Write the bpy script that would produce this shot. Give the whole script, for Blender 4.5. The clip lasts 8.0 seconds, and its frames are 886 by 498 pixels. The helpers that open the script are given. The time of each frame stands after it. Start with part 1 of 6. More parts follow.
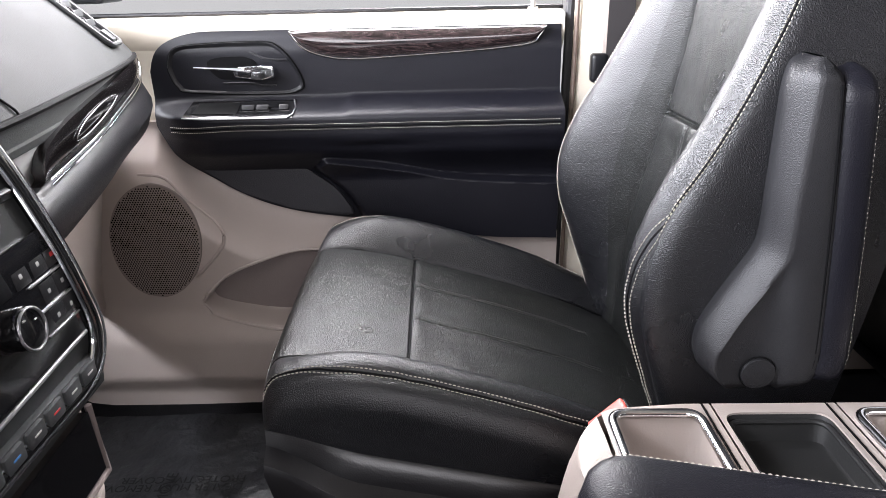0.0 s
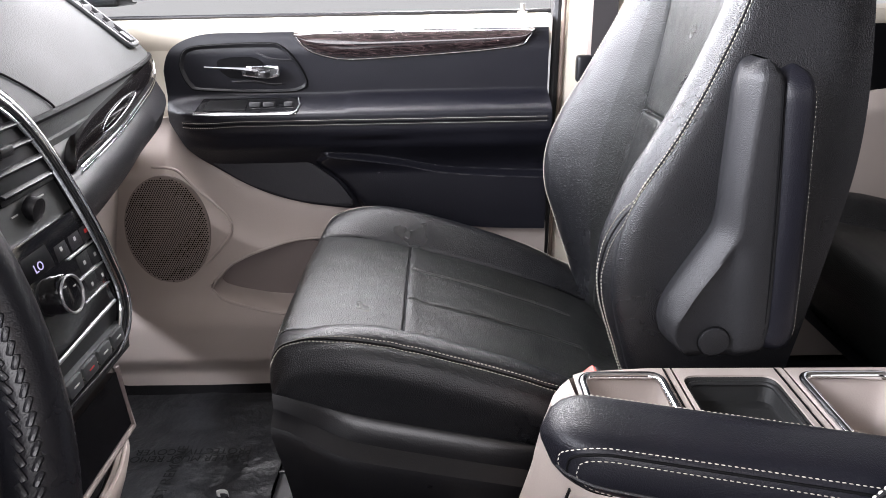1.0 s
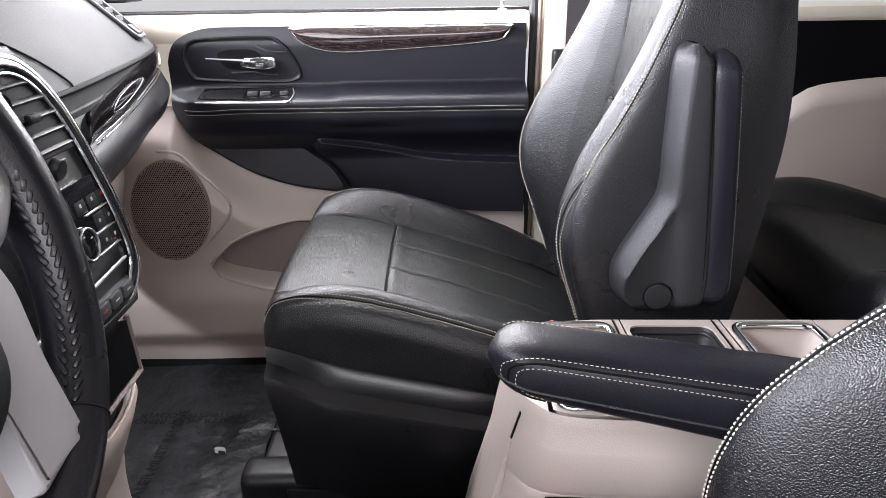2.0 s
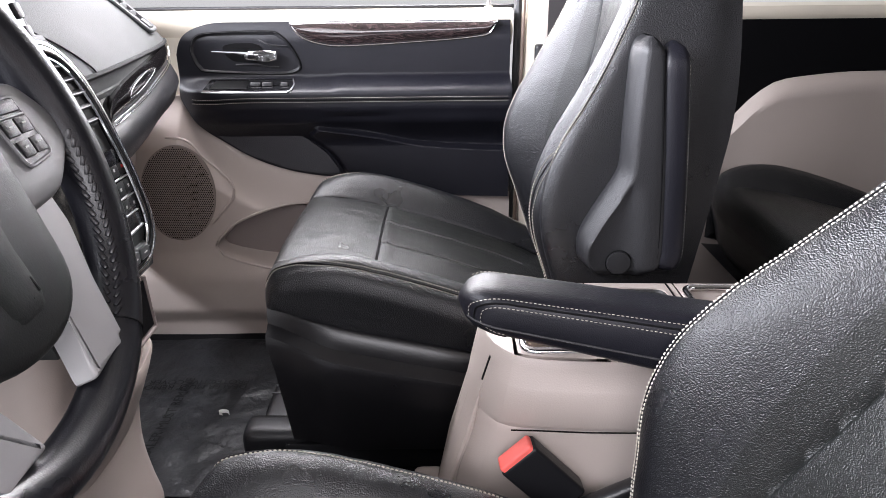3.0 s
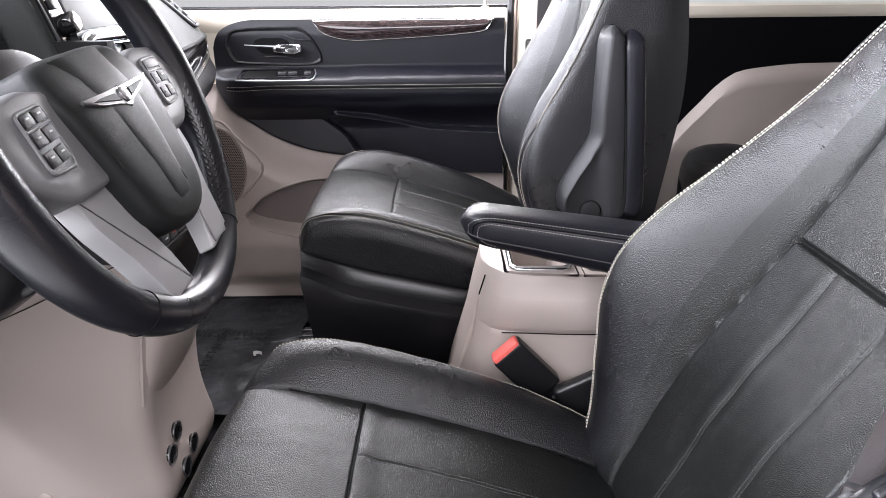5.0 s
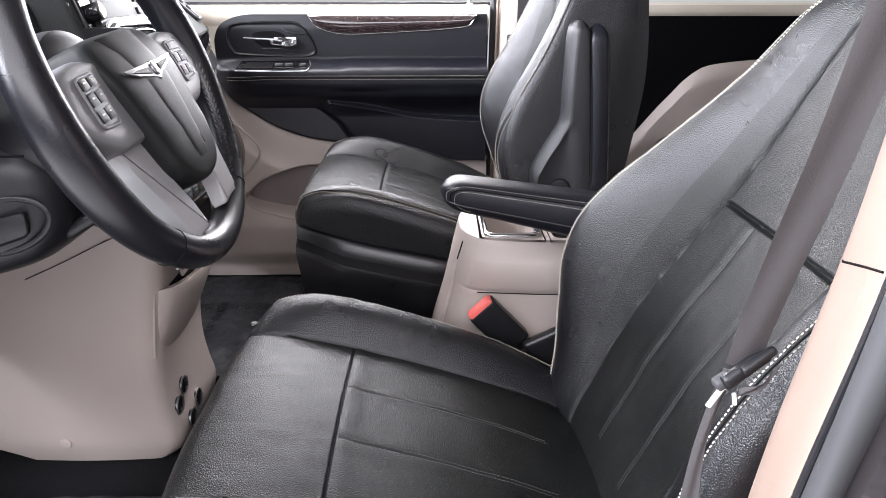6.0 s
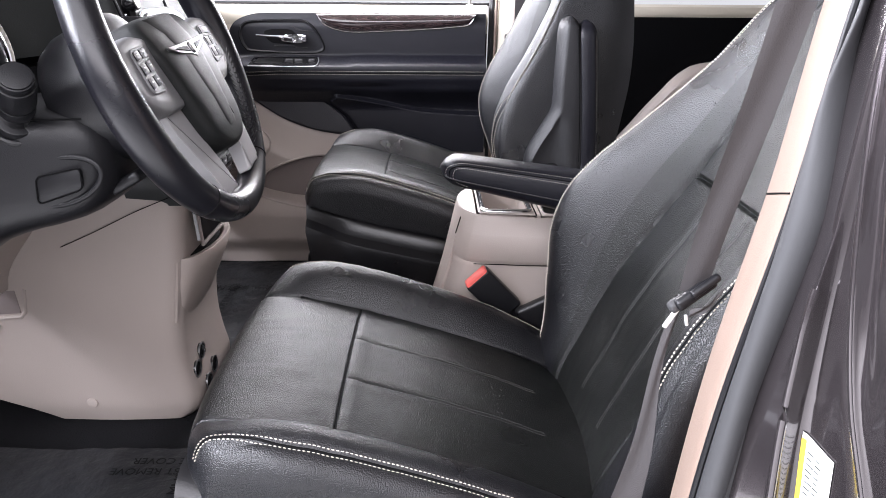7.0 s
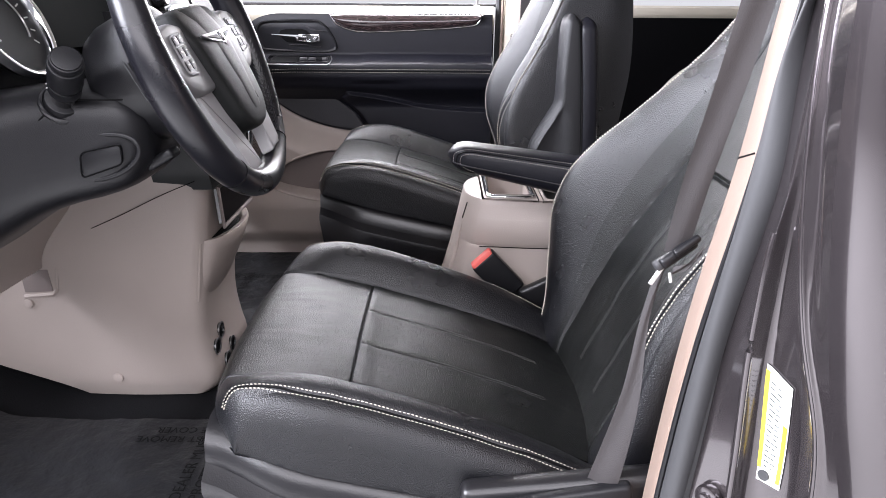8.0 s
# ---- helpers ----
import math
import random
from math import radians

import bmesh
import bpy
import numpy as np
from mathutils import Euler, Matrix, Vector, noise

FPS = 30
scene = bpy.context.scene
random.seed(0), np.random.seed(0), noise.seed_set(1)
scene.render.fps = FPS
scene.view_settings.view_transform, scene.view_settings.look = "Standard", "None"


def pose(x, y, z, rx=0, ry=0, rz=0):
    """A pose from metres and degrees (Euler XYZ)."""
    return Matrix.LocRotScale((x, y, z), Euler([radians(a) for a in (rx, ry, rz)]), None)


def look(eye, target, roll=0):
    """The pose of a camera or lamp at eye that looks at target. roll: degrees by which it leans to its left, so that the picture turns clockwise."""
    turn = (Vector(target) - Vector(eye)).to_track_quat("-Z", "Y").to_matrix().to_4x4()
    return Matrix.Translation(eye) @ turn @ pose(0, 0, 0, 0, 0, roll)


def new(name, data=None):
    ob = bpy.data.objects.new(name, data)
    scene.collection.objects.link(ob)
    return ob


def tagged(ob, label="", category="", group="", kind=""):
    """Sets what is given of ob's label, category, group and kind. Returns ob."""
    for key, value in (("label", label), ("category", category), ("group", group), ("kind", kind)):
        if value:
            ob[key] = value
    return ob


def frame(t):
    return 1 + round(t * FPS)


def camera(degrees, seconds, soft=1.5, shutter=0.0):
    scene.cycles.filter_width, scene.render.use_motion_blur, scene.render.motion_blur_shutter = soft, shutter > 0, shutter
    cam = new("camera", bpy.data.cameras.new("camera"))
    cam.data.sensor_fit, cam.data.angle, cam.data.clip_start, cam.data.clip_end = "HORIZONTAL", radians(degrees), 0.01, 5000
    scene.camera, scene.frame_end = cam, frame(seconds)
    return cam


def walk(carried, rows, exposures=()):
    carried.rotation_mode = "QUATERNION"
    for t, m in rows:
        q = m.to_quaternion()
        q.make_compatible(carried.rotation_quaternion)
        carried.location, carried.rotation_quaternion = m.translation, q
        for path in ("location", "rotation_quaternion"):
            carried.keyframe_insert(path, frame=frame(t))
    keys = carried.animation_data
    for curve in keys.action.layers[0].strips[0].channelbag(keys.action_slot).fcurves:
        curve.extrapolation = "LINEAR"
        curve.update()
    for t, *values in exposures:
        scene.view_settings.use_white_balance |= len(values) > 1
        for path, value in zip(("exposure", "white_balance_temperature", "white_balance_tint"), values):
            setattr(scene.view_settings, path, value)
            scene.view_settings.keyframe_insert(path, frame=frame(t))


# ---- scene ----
cam = camera(65.0, 8.0, soft=0.5)
PATH = [
    (0, (0.044, -0.456, 0.876), (0.045, 1.394, 0.115), -1.3),
    (0.5, (0.05, -0.497, 0.882), (0.053, 1.351, 0.117), -1.2),
    (1, (0.055, -0.539, 0.886), (0.055, 1.312, 0.127), -1.1),
    (1.5, (0.068, -0.589, 0.877), (0.068, 1.266, 0.13), -1.0),
    (3, (0.107, -0.753, 0.875), (0.109, 1.103, 0.129), -0.6),
    (3.5, (0.105, -0.803, 0.876), (0.108, 1.053, 0.131), -0.5),
    (4, (0.096, -0.87, 0.883), (0.088, 0.988, 0.144), -0.8),
    (5.5, (0.098, -1.047, 0.862), (0.116, 0.816, 0.137), -0.3),
    (6, (0.111, -1.117, 0.864), (0.141, 0.746, 0.137), 0.0),
    (6.5, (0.113, -1.182, 0.858), (0.147, 0.685, 0.141), 0.3),
    (7, (0.111, -1.231, 0.846), (0.14, 0.64, 0.14), 0.4),
    (7.5, (0.11, -1.275, 0.834), (0.134, 0.598, 0.133), 0.5),
    (8, (0.11, -1.311, 0.83), (0.118, 0.567, 0.142), 0.4),
]
EXPO = 0.12
walk(cam, [(t, look(eye, target, roll)) for t, eye, target, roll in PATH], exposures=[(0.0, EXPO, 6400, 16), (3.5, EXPO + 0.08, 6350, 17), (5.5, EXPO - 0.04, 6330, 17), (8.0, EXPO - 0.20, 6300, 18)])

# ---- light: a bright white hall outside the van ----
world = bpy.data.worlds.new("world")
scene.world = world
world.use_nodes = True
world.node_tree.nodes["Background"].inputs[0].default_value = (0.97, 0.985, 1.0, 1)
world.node_tree.nodes["Background"].inputs[1].default_value = 0.85


def area_lamp(name, eye, target, w, h, watts, colour=(1, 1, 1)):
    data = bpy.data.lights.new(name, "AREA")
    data.shape, data.size, data.size_y, data.energy, data.color = "RECTANGLE", w, h, watts, colour
    ob = new(name, data)
    ob.matrix_world = look(eye, target)
    return ob


# unseen fill lamps added to brighten the doorway, driver seat and jamb
area_lamp("side_fill_light", (0.1, -3.0, 1.85), (0.1, 0.2, 0.5), 3.2, 1.3, 96)
area_lamp("overhead_fill_light", (0.2, -1.9, 2.6), (0.15, -0.4, 0.5), 2.4, 0.9, 38)
# unseen fill lamps before the windscreen and behind, daylight in the passenger window
area_lamp("front_fill_light", (-2.6, -0.8, 1.92), (0.3, -0.1, 0.7), 4.0, 1.5, 780, (0.92, 0.96, 1.0))
area_lamp("rear_fill_light", (1.25, -0.86, 1.02), (1.0, 0.6, 0.45), 1.1, 0.36, 4.5)
area_lamp("side_window_light", (-0.15, 0.862, 1.03), (0.1, 0.0, 0.55), 0.9, 0.30, 19)


# ---- materials ----
def material(name, colour, rough, metal=0.0, grain=0.0, size=0.002, stain=0.0, coat=0.0, vary=0.1, kind="noise", spec=0.5):
    """A surface with fine relief of the given grain size in metres and broad variation of colour and gloss."""
    m = bpy.data.materials.new(name)
    m.use_nodes = True
    nt = m.node_tree
    b = nt.nodes["Principled BSDF"]
    b.inputs["Metallic"].default_value = metal
    b.inputs["Coat Weight"].default_value = coat
    b.inputs["Coat Roughness"].default_value = 0.06
    b.inputs["Specular IOR Level"].default_value = spec
    co = nt.nodes.new("ShaderNodeTexCoord")
    broad = nt.nodes.new("ShaderNodeTexNoise")
    broad.inputs["Scale"].default_value = 9.0
    broad.inputs["Detail"].default_value = 5.0
    nt.links.new(co.outputs["Object"], broad.inputs["Vector"])
    mix = nt.nodes.new("ShaderNodeMix")
    mix.data_type = "RGBA"
    mix.inputs[6].default_value = (*[c * (1 - vary) for c in colour], 1)
    mix.inputs[7].default_value = (*[min(1, c * (1 + vary)) for c in colour], 1)
    nt.links.new(broad.outputs["Fac"], mix.inputs[0])
    nt.links.new(mix.outputs[2], b.inputs["Base Color"])
    rng = nt.nodes.new("ShaderNodeMapRange")
    rng.inputs[1].default_value, rng.inputs[2].default_value = 0.3, 0.7
    rng.inputs[3].default_value, rng.inputs[4].default_value = max(0.02, rough - 0.04 - stain), min(1, rough + 0.04 + stain)
    nt.links.new(broad.outputs["Fac"], rng.inputs[0])
    nt.links.new(rng.outputs[0], b.inputs["Roughness"])
    if grain > 0:
        if kind == "cells":
            tex = nt.nodes.new("ShaderNodeTexVoronoi")
            tex.feature = "SMOOTH_F1"
            out = tex.outputs["Distance"]
        else:
            tex = nt.nodes.new("ShaderNodeTexNoise")
            tex.inputs["Detail"].default_value = 4.0
            out = tex.outputs["Fac"]
        tex.inputs["Scale"].default_value = 1.0 / size
        warp = nt.nodes.new("ShaderNodeTexNoise")
        warp.inputs["Scale"].default_value = 60.0
        nt.links.new(co.outputs["Object"], warp.inputs["Vector"])
        add = nt.nodes.new("ShaderNodeMixRGB")
        add.blend_type, add.inputs[0].default_value = "ADD", 0.0006
        nt.links.new(co.outputs["Object"], add.inputs[1])
        nt.links.new(warp.outputs["Color"], add.inputs[2])
        nt.links.new(add.outputs[0], tex.inputs["Vector"])
        bump = nt.nodes.new("ShaderNodeBump")
        bump.inputs["Strength"].default_value = min(1.0, grain)
        bump.inputs["Distance"].default_value = size * (0.6 if kind == "cells" else 0.4)
        bump.invert = kind == "cells"
        nt.links.new(out, bump.inputs["Height"])
        nt.links.new(bump.outputs[0], b.inputs["Normal"])
    return m


LEATHER = material("black_leather", (0.0060, 0.0062, 0.0077), 0.30, grain=1.0, size=0.00125, kind="cells", vary=0.25, spec=0.52)
LEATHER_PANEL = material("smooth_black_leather", (0.0066, 0.0072, 0.0069), 0.31, grain=0.95, size=0.00120, kind="cells", vary=0.25, spec=0.37)
# black vinyl lightened in colour for the light that falls on the flap
LIT_VINYL = material("lit_black_vinyl", (0.024, 0.024, 0.029), 0.5, grain=0.4, size=0.0018, kind="cells", vary=0.2)
LEATHER_SOFT = material("black_vinyl", (0.0072, 0.0072, 0.0105), 0.36, grain=0.4, size=0.0011, kind="cells", vary=0.2, spec=0.30)
BLACK_CLOTH = material("black_door_cloth", (0.0035, 0.0035, 0.0042), 0.8, grain=0.4, size=0.0016, vary=0.2, spec=0.06)
DARK_PLASTIC = material("dark_plastic", (0.0075, 0.0075, 0.009), 0.40, grain=0.5, size=0.0012, vary=0.15, spec=0.35)
TRAY = material("black_rubber_tray", (0.012, 0.012, 0.012), 0.55, grain=0.3, size=0.002)
SKIRT = material("black_skirt", (0.0095, 0.0092, 0.0105), 0.31, grain=0.3, size=0.002, vary=0.15, spec=0.55)
GLOSS_BLACK = material("gloss_black", (0.008, 0.008, 0.009), 0.12, coat=0.6)
GREY_PAD = material("grey_dash_vinyl", (0.044, 0.0465, 0.046), 0.66, grain=0.35, size=0.0016, kind="cells", vary=0.06, spec=0.12)
FASCIA = material("grey_satin_fascia", (0.36, 0.37, 0.365), 0.42, grain=0.15, size=0.0014, vary=0.06, spec=0.5)
GRAINED = material("grained_black_plastic", (0.014, 0.014, 0.0155), 0.44, grain=0.65, size=0.0009, kind="cells", vary=0.15, spec=0.36)
GREY_PLASTIC = material("grey_plastic", (0.055, 0.058, 0.06), 0.45, grain=0.35, size=0.0015, vary=0.1, spec=0.3)
BEIGE = material("beige_plastic", (0.400, 0.344, 0.311), 0.5, grain=0.4, size=0.0017, vary=0.06)
BEIGE_DARK = material("darker_beige", (0.20, 0.165, 0.155), 0.75, grain=0.6, size=0.002, vary=0.08)
CREAM = material("cream_trim", (0.66, 0.60, 0.50), 0.5, grain=0.3, size=0.002, vary=0.05)
RADIO = material("grey_screen", (0.12, 0.125, 0.125), 0.5, vary=0.03, spec=0.3)
# trim cream darkened in colour to offset the strong lamplight falling on it
DIMMED_CREAM = material("dimmed_cream", (0.225, 0.165, 0.133), 0.5, grain=0.3, size=0.002, vary=0.05)
CHROME = material("chrome", (0.85, 0.86, 0.88), 0.08, metal=1.0, vary=0.03)
SPOKE = material("satin_spoke_paint", (0.155, 0.155, 0.16), 0.45, metal=0.15, grain=0.1, size=0.001, vary=0.05)
EMBLEM = material("dull_chrome", (0.28, 0.28, 0.285), 0.28, metal=0.9, grain=0.2, size=0.002, vary=0.3)
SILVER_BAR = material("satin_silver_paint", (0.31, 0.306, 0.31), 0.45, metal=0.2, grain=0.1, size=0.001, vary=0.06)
SILVER = material("satin_silver", (0.42, 0.42, 0.43), 0.34, metal=0.85, grain=0.15, size=0.001, vary=0.05)
TONGUE = material("zinc_plate", (0.72, 0.72, 0.71), 0.35, metal=0.4, vary=0.05)
THREAD = material("cream_thread", (0.50, 0.46, 0.395), 0.7)
DULL_THREAD = material("grey_thread", (0.045, 0.045, 0.043), 0.7)
CARPET = material("black_carpet", (0.007, 0.007, 0.008), 0.95, grain=1.0, size=0.003, vary=0.3, spec=0.1)
PADGREY = material("airbag_cover", (0.0100, 0.0108, 0.0108), 0.50, grain=0.4, size=0.0012, vary=0.12, spec=0.18)
WHEEL = material("wheel_leather", (0.007, 0.007, 0.0095), 0.30, grain=0.2, size=0.0010, kind="cells", vary=0.2)
FILM = material("grey_film", (0.0125, 0.0132, 0.0150), 0.42, grain=0.45, size=0.03, stain=0.08, vary=0.35, spec=0.2)
# also the flat black that stands in for shade in recesses
PRINT = material("black_print", (0.003, 0.003, 0.0035), 0.7, spec=0.1)
WEBBING = material("grey_webbing", (0.024, 0.0205, 0.021), 0.7, grain=0.8, size=0.0012, vary=0.1)
RED = material("red_plastic", (0.75, 0.12, 0.10), 0.42)
AMBER = material("red_mark", (0.5, 0.02, 0.02), 0.5)
BLUE = material("blue_mark", (0.05, 0.2, 0.5), 0.5)
MARK = material("white_mark", (0.40, 0.40, 0.39), 0.5)
PAINT = material("dark_metallic_paint", (0.068, 0.0585, 0.062), 0.22, metal=0.75, coat=1.0, vary=0.10)
RUBBER = material("grey_rubber", (0.044, 0.044, 0.046), 0.6, grain=0.2, size=0.0012, vary=0.10, spec=0.3)
LABEL_WHITE = material("white_label", (0.8, 0.8, 0.78), 0.4, vary=0.02)
LABEL_YELLOW = material("yellow_label", (0.75, 0.55, 0.03), 0.4)
CONCRETE = material("concrete", (0.66, 0.65, 0.63), 0.7, grain=0.5, size=0.02)
UNSEEN_WALL = material("unseen_wall_grey", (0.30, 0.30, 0.31), 0.7, grain=0.3, size=0.02)
HEADLINER = material("headliner", (0.38, 0.355, 0.32), 0.9, grain=0.4, size=0.003)
SCREEN = material("dark_screen", (0.004, 0.004, 0.005), 0.45, spec=0.1)


def lit(name, colour, power):
    m = bpy.data.materials.new(name)
    m.use_nodes = True
    b = m.node_tree.nodes["Principled BSDF"]
    b.inputs["Base Color"].default_value = (*colour, 1)
    b.inputs["Emission Color"].default_value = (*colour, 1)
    b.inputs["Emission Strength"].default_value = power
    return m


DISPLAY = lit("lit_digits", (0.55, 0.50, 0.80), 0.22)


def wood():
    m = material("dark_burl_wood", (0.05, 0.035, 0.035), 0.14, coat=0.8)
    nt = m.node_tree
    b = nt.nodes["Principled BSDF"]
    co = nt.nodes.new("ShaderNodeTexCoord")
    mp = nt.nodes.new("ShaderNodeMapping")
    mp.inputs["Scale"].default_value = (9, 30, 60)
    nt.links.new(co.outputs["Object"], mp.inputs[0])
    w = nt.nodes.new("ShaderNodeTexNoise")
    w.inputs["Scale"].default_value = 3.0
    w.inputs["Detail"].default_value = 9.0
    w.inputs["Distortion"].default_value = 2.5
    nt.links.new(mp.outputs[0], w.inputs[0])
    ramp = nt.nodes.new("ShaderNodeValToRGB")
    ramp.color_ramp.elements[0].position, ramp.color_ramp.elements[0].color = 0.35, (0.004, 0.003, 0.0035, 1)
    ramp.color_ramp.elements[1].position, ramp.color_ramp.elements[1].color = 0.72, (0.055, 0.036, 0.036, 1)
    nt.links.new(w.outputs["Fac"], ramp.inputs[0])
    nt.links.new(ramp.outputs[0], b.inputs["Base Color"])
    return m


WOOD = wood()
GLOSS_WOOD = material("black_wood_veneer", (0.008, 0.0065, 0.0065), 0.16, coat=0.3, vary=0.5)
PANEL = material("charcoal_control_panel", (0.026, 0.0275, 0.028), 0.42, grain=0.3, size=0.0012, vary=0.08, spec=0.35)


def glass(name, tint, rough=0.0):
    m = bpy.data.materials.new(name)
    m.use_nodes = True
    b = m.node_tree.nodes["Principled BSDF"]
    b.inputs["Base Color"].default_value = (*tint, 1)
    b.inputs["Transmission Weight"].default_value = 1.0
    b.inputs["Roughness"].default_value = rough
    b.inputs["IOR"].default_value = 1.05
    return m


GLASS = glass("window_glass", (0.97, 0.985, 0.98))


MESH = material("speaker_mesh", (0.22, 0.185, 0.17), 0.6)


# ---- mesh helpers ----
def smooth_table(x, table):
    """Smooth curve through (x, value) rows."""
    xs, ys = [a for a, _ in table], [b for _, b in table]
    if x <= xs[0]:
        return ys[0]
    if x >= xs[-1]:
        return ys[-1]
    n = len(xs)
    k = max(i for i in range(n - 1) if xs[i] <= x)
    slope = []
    for i in (k, k + 1):
        a, b = max(0, i - 1), min(n - 1, i + 1)
        slope.append((ys[b] - ys[a]) / (xs[b] - xs[a]))
    h = xs[k + 1] - xs[k]
    u = (x - xs[k]) / h
    return ((2 * u**3 - 3 * u**2 + 1) * ys[k] + (u**3 - 2 * u**2 + u) * h * slope[0] + (-2 * u**3 + 3 * u**2) * ys[k + 1] + (u**3 - u**2) * h * slope[1])


def sstep(a, b, x):
    u = min(1, max(0, (x - a) / (b - a)))
    return u * u * (3 - 2 * u)


def spline(points, n, closed=False):
    """n points along a smooth curve through the given ones."""
    p = [Vector(q) for q in points]
    m = len(p) if closed else len(p) - 1
    out = []
    for i in range(n):
        t = i / (n if closed else n - 1) * m
        k = min(int(t), m - 1)
        u = t - k
        if closed:
            a, b, c, d = (p[(k + j) % len(p)] for j in (-1, 0, 1, 2))
        else:
            b, c = p[k], p[k + 1]
            a = p[k - 1] if k > 0 else b * 2 - c
            d = p[k + 2] if k + 2 < len(p) else c * 2 - b
        out.append(0.5 * (2 * b + (c - a) * u + (2 * a - 5 * b + 4 * c - d) * u * u + (3 * b - a - 3 * c + d) * u**3))
    return out


def attach(ob, parent):
    if parent is not None:
        ob.parent = parent
        ob.matrix_parent_inverse = Matrix.Translation(-Vector(ORIGIN.get(parent.name, (0, 0, 0))))
        ORIGIN[ob.name] = (0, 0, 0)
    return ob


ORIGIN = {}


def mesh_ob(name, verts, faces, mat, parent=None, label="", sharp=40, flat=False):
    me = bpy.data.meshes.new(name)
    me.from_pydata([tuple(v) for v in verts], [], faces)
    me.update()
    if not flat:
        me.shade_smooth()
        me.set_sharp_from_angle(angle=radians(sharp))
    me.materials.append(mat)
    ob = new(name, me)
    attach(ob, parent)
    if label:
        tagged(ob, label)
    return ob


def part(name, bm, mat, parent=None, label="", sharp=40):
    bmesh.ops.recalc_face_normals(bm, faces=bm.faces)
    me = bpy.data.meshes.new(name)
    bm.to_mesh(me)
    bm.free()
    me.shade_smooth()
    me.set_sharp_from_angle(angle=radians(sharp))
    me.materials.append(mat)
    ob = new(name, me)
    attach(ob, parent)
    if label:
        tagged(ob, label)
    return ob


def thing(name, label, category, at, group="", kind=""):
    ob = new(name)
    ob.empty_display_size = 0.05
    ob.location = at
    ORIGIN[ob.name] = tuple(at)
    return tagged(ob, label, category, group, kind)


def grid_mesh(rows, closed_u=False, closed_v=False, cap=False):
    """Verts and faces of a sheet through rows of points."""
    nu, nv = len(rows), len(rows[0])
    verts = [v for r in rows for v in r]
    faces = []
    for i in range(nu if closed_u else nu - 1):
        for j in range(nv if closed_v else nv - 1):
            a, b = i, (i + 1) % nu
            c, d = j, (j + 1) % nv
            faces.append((a * nv + c, a * nv + d, b * nv + d, b * nv + c))
    if cap:
        faces.append(tuple(range(nv))[::-1])
        faces.append(tuple((nu - 1) * nv + j for j in range(nv)))
    return verts, faces


def loft(name, rows, mat, parent=None, label="", cap=True, sharp=40):
    v, f = grid_mesh(rows, closed_v=True, cap=cap)
    ob = mesh_ob(name, v, f, mat, parent, label, sharp)
    bm = bmesh.new()
    bm.from_mesh(ob.data)
    bmesh.ops.recalc_face_normals(bm, faces=bm.faces)
    bm.to_mesh(ob.data)
    bm.free()
    ob.data.set_sharp_from_angle(angle=radians(sharp))
    return ob


def slab(name, rows, thick, mat, parent=None, label="", sharp=40):
    """A sheet through rows of points, given thickness along the vector thick."""
    nu, nv = len(rows), len(rows[0])
    v, f = grid_mesh(rows)
    n = len(v)
    t = Vector(thick)
    v2 = v + [Vector(p) + t for p in v]
    f2 = list(f) + [tuple(n + k for k in q[::-1]) for q in f]
    rim = [j for j in range(nv)] + [i * nv + nv - 1 for i in range(1, nu)] + [(nu - 1) * nv + j for j in range(nv - 2, -1, -1)] + [i * nv for i in range(nu - 2, 0, -1)]
    for k in range(len(rim)):
        a, b = rim[k], rim[(k + 1) % len(rim)]
        f2.append((b, a, n + a, n + b))
    bm = bmesh.new()
    vs = [bm.verts.new(p) for p in v2]
    for q in f2:
        bm.faces.new([vs[k] for k in q])
    return part(name, bm, mat, parent, label, sharp)


def rbox(size, r=0.004, seg=2, m=None):
    """A box with rounded edges, centred, put in place by the matrix m."""
    bm = bmesh.new()
    bmesh.ops.create_cube(bm, size=1.0)
    bmesh.ops.scale(bm, vec=size, verts=bm.verts)
    r = min(r, min(size) * 0.49)
    bmesh.ops.bevel(bm, geom=list(bm.edges), offset=r, segments=seg, profile=0.6, affect="EDGES")
    if m is not None:
        bmesh.ops.transform(bm, matrix=m, verts=bm.verts)
    return bm


def prism(outline, depth, m, r=0.002, seg=2):
    """An outline in the plane of m's x and y, depth along its z, with rounded front edges."""
    bm = bmesh.new()
    lo = [bm.verts.new((x, y, 0)) for x, y in outline]
    hi = [bm.verts.new((x, y, depth)) for x, y in outline]
    n = len(lo)
    bm.faces.new(lo[::-1])
    top = bm.faces.new(hi)
    for k in range(n):
        bm.faces.new((lo[k], lo[(k + 1) % n], hi[(k + 1) % n], hi[k]))
    if r > 0:
        bmesh.ops.bevel(bm, geom=list(top.edges), offset=r, segments=seg, profile=0.6, affect="EDGES")
    bmesh.ops.transform(bm, matrix=m, verts=bm.verts)
    return bm


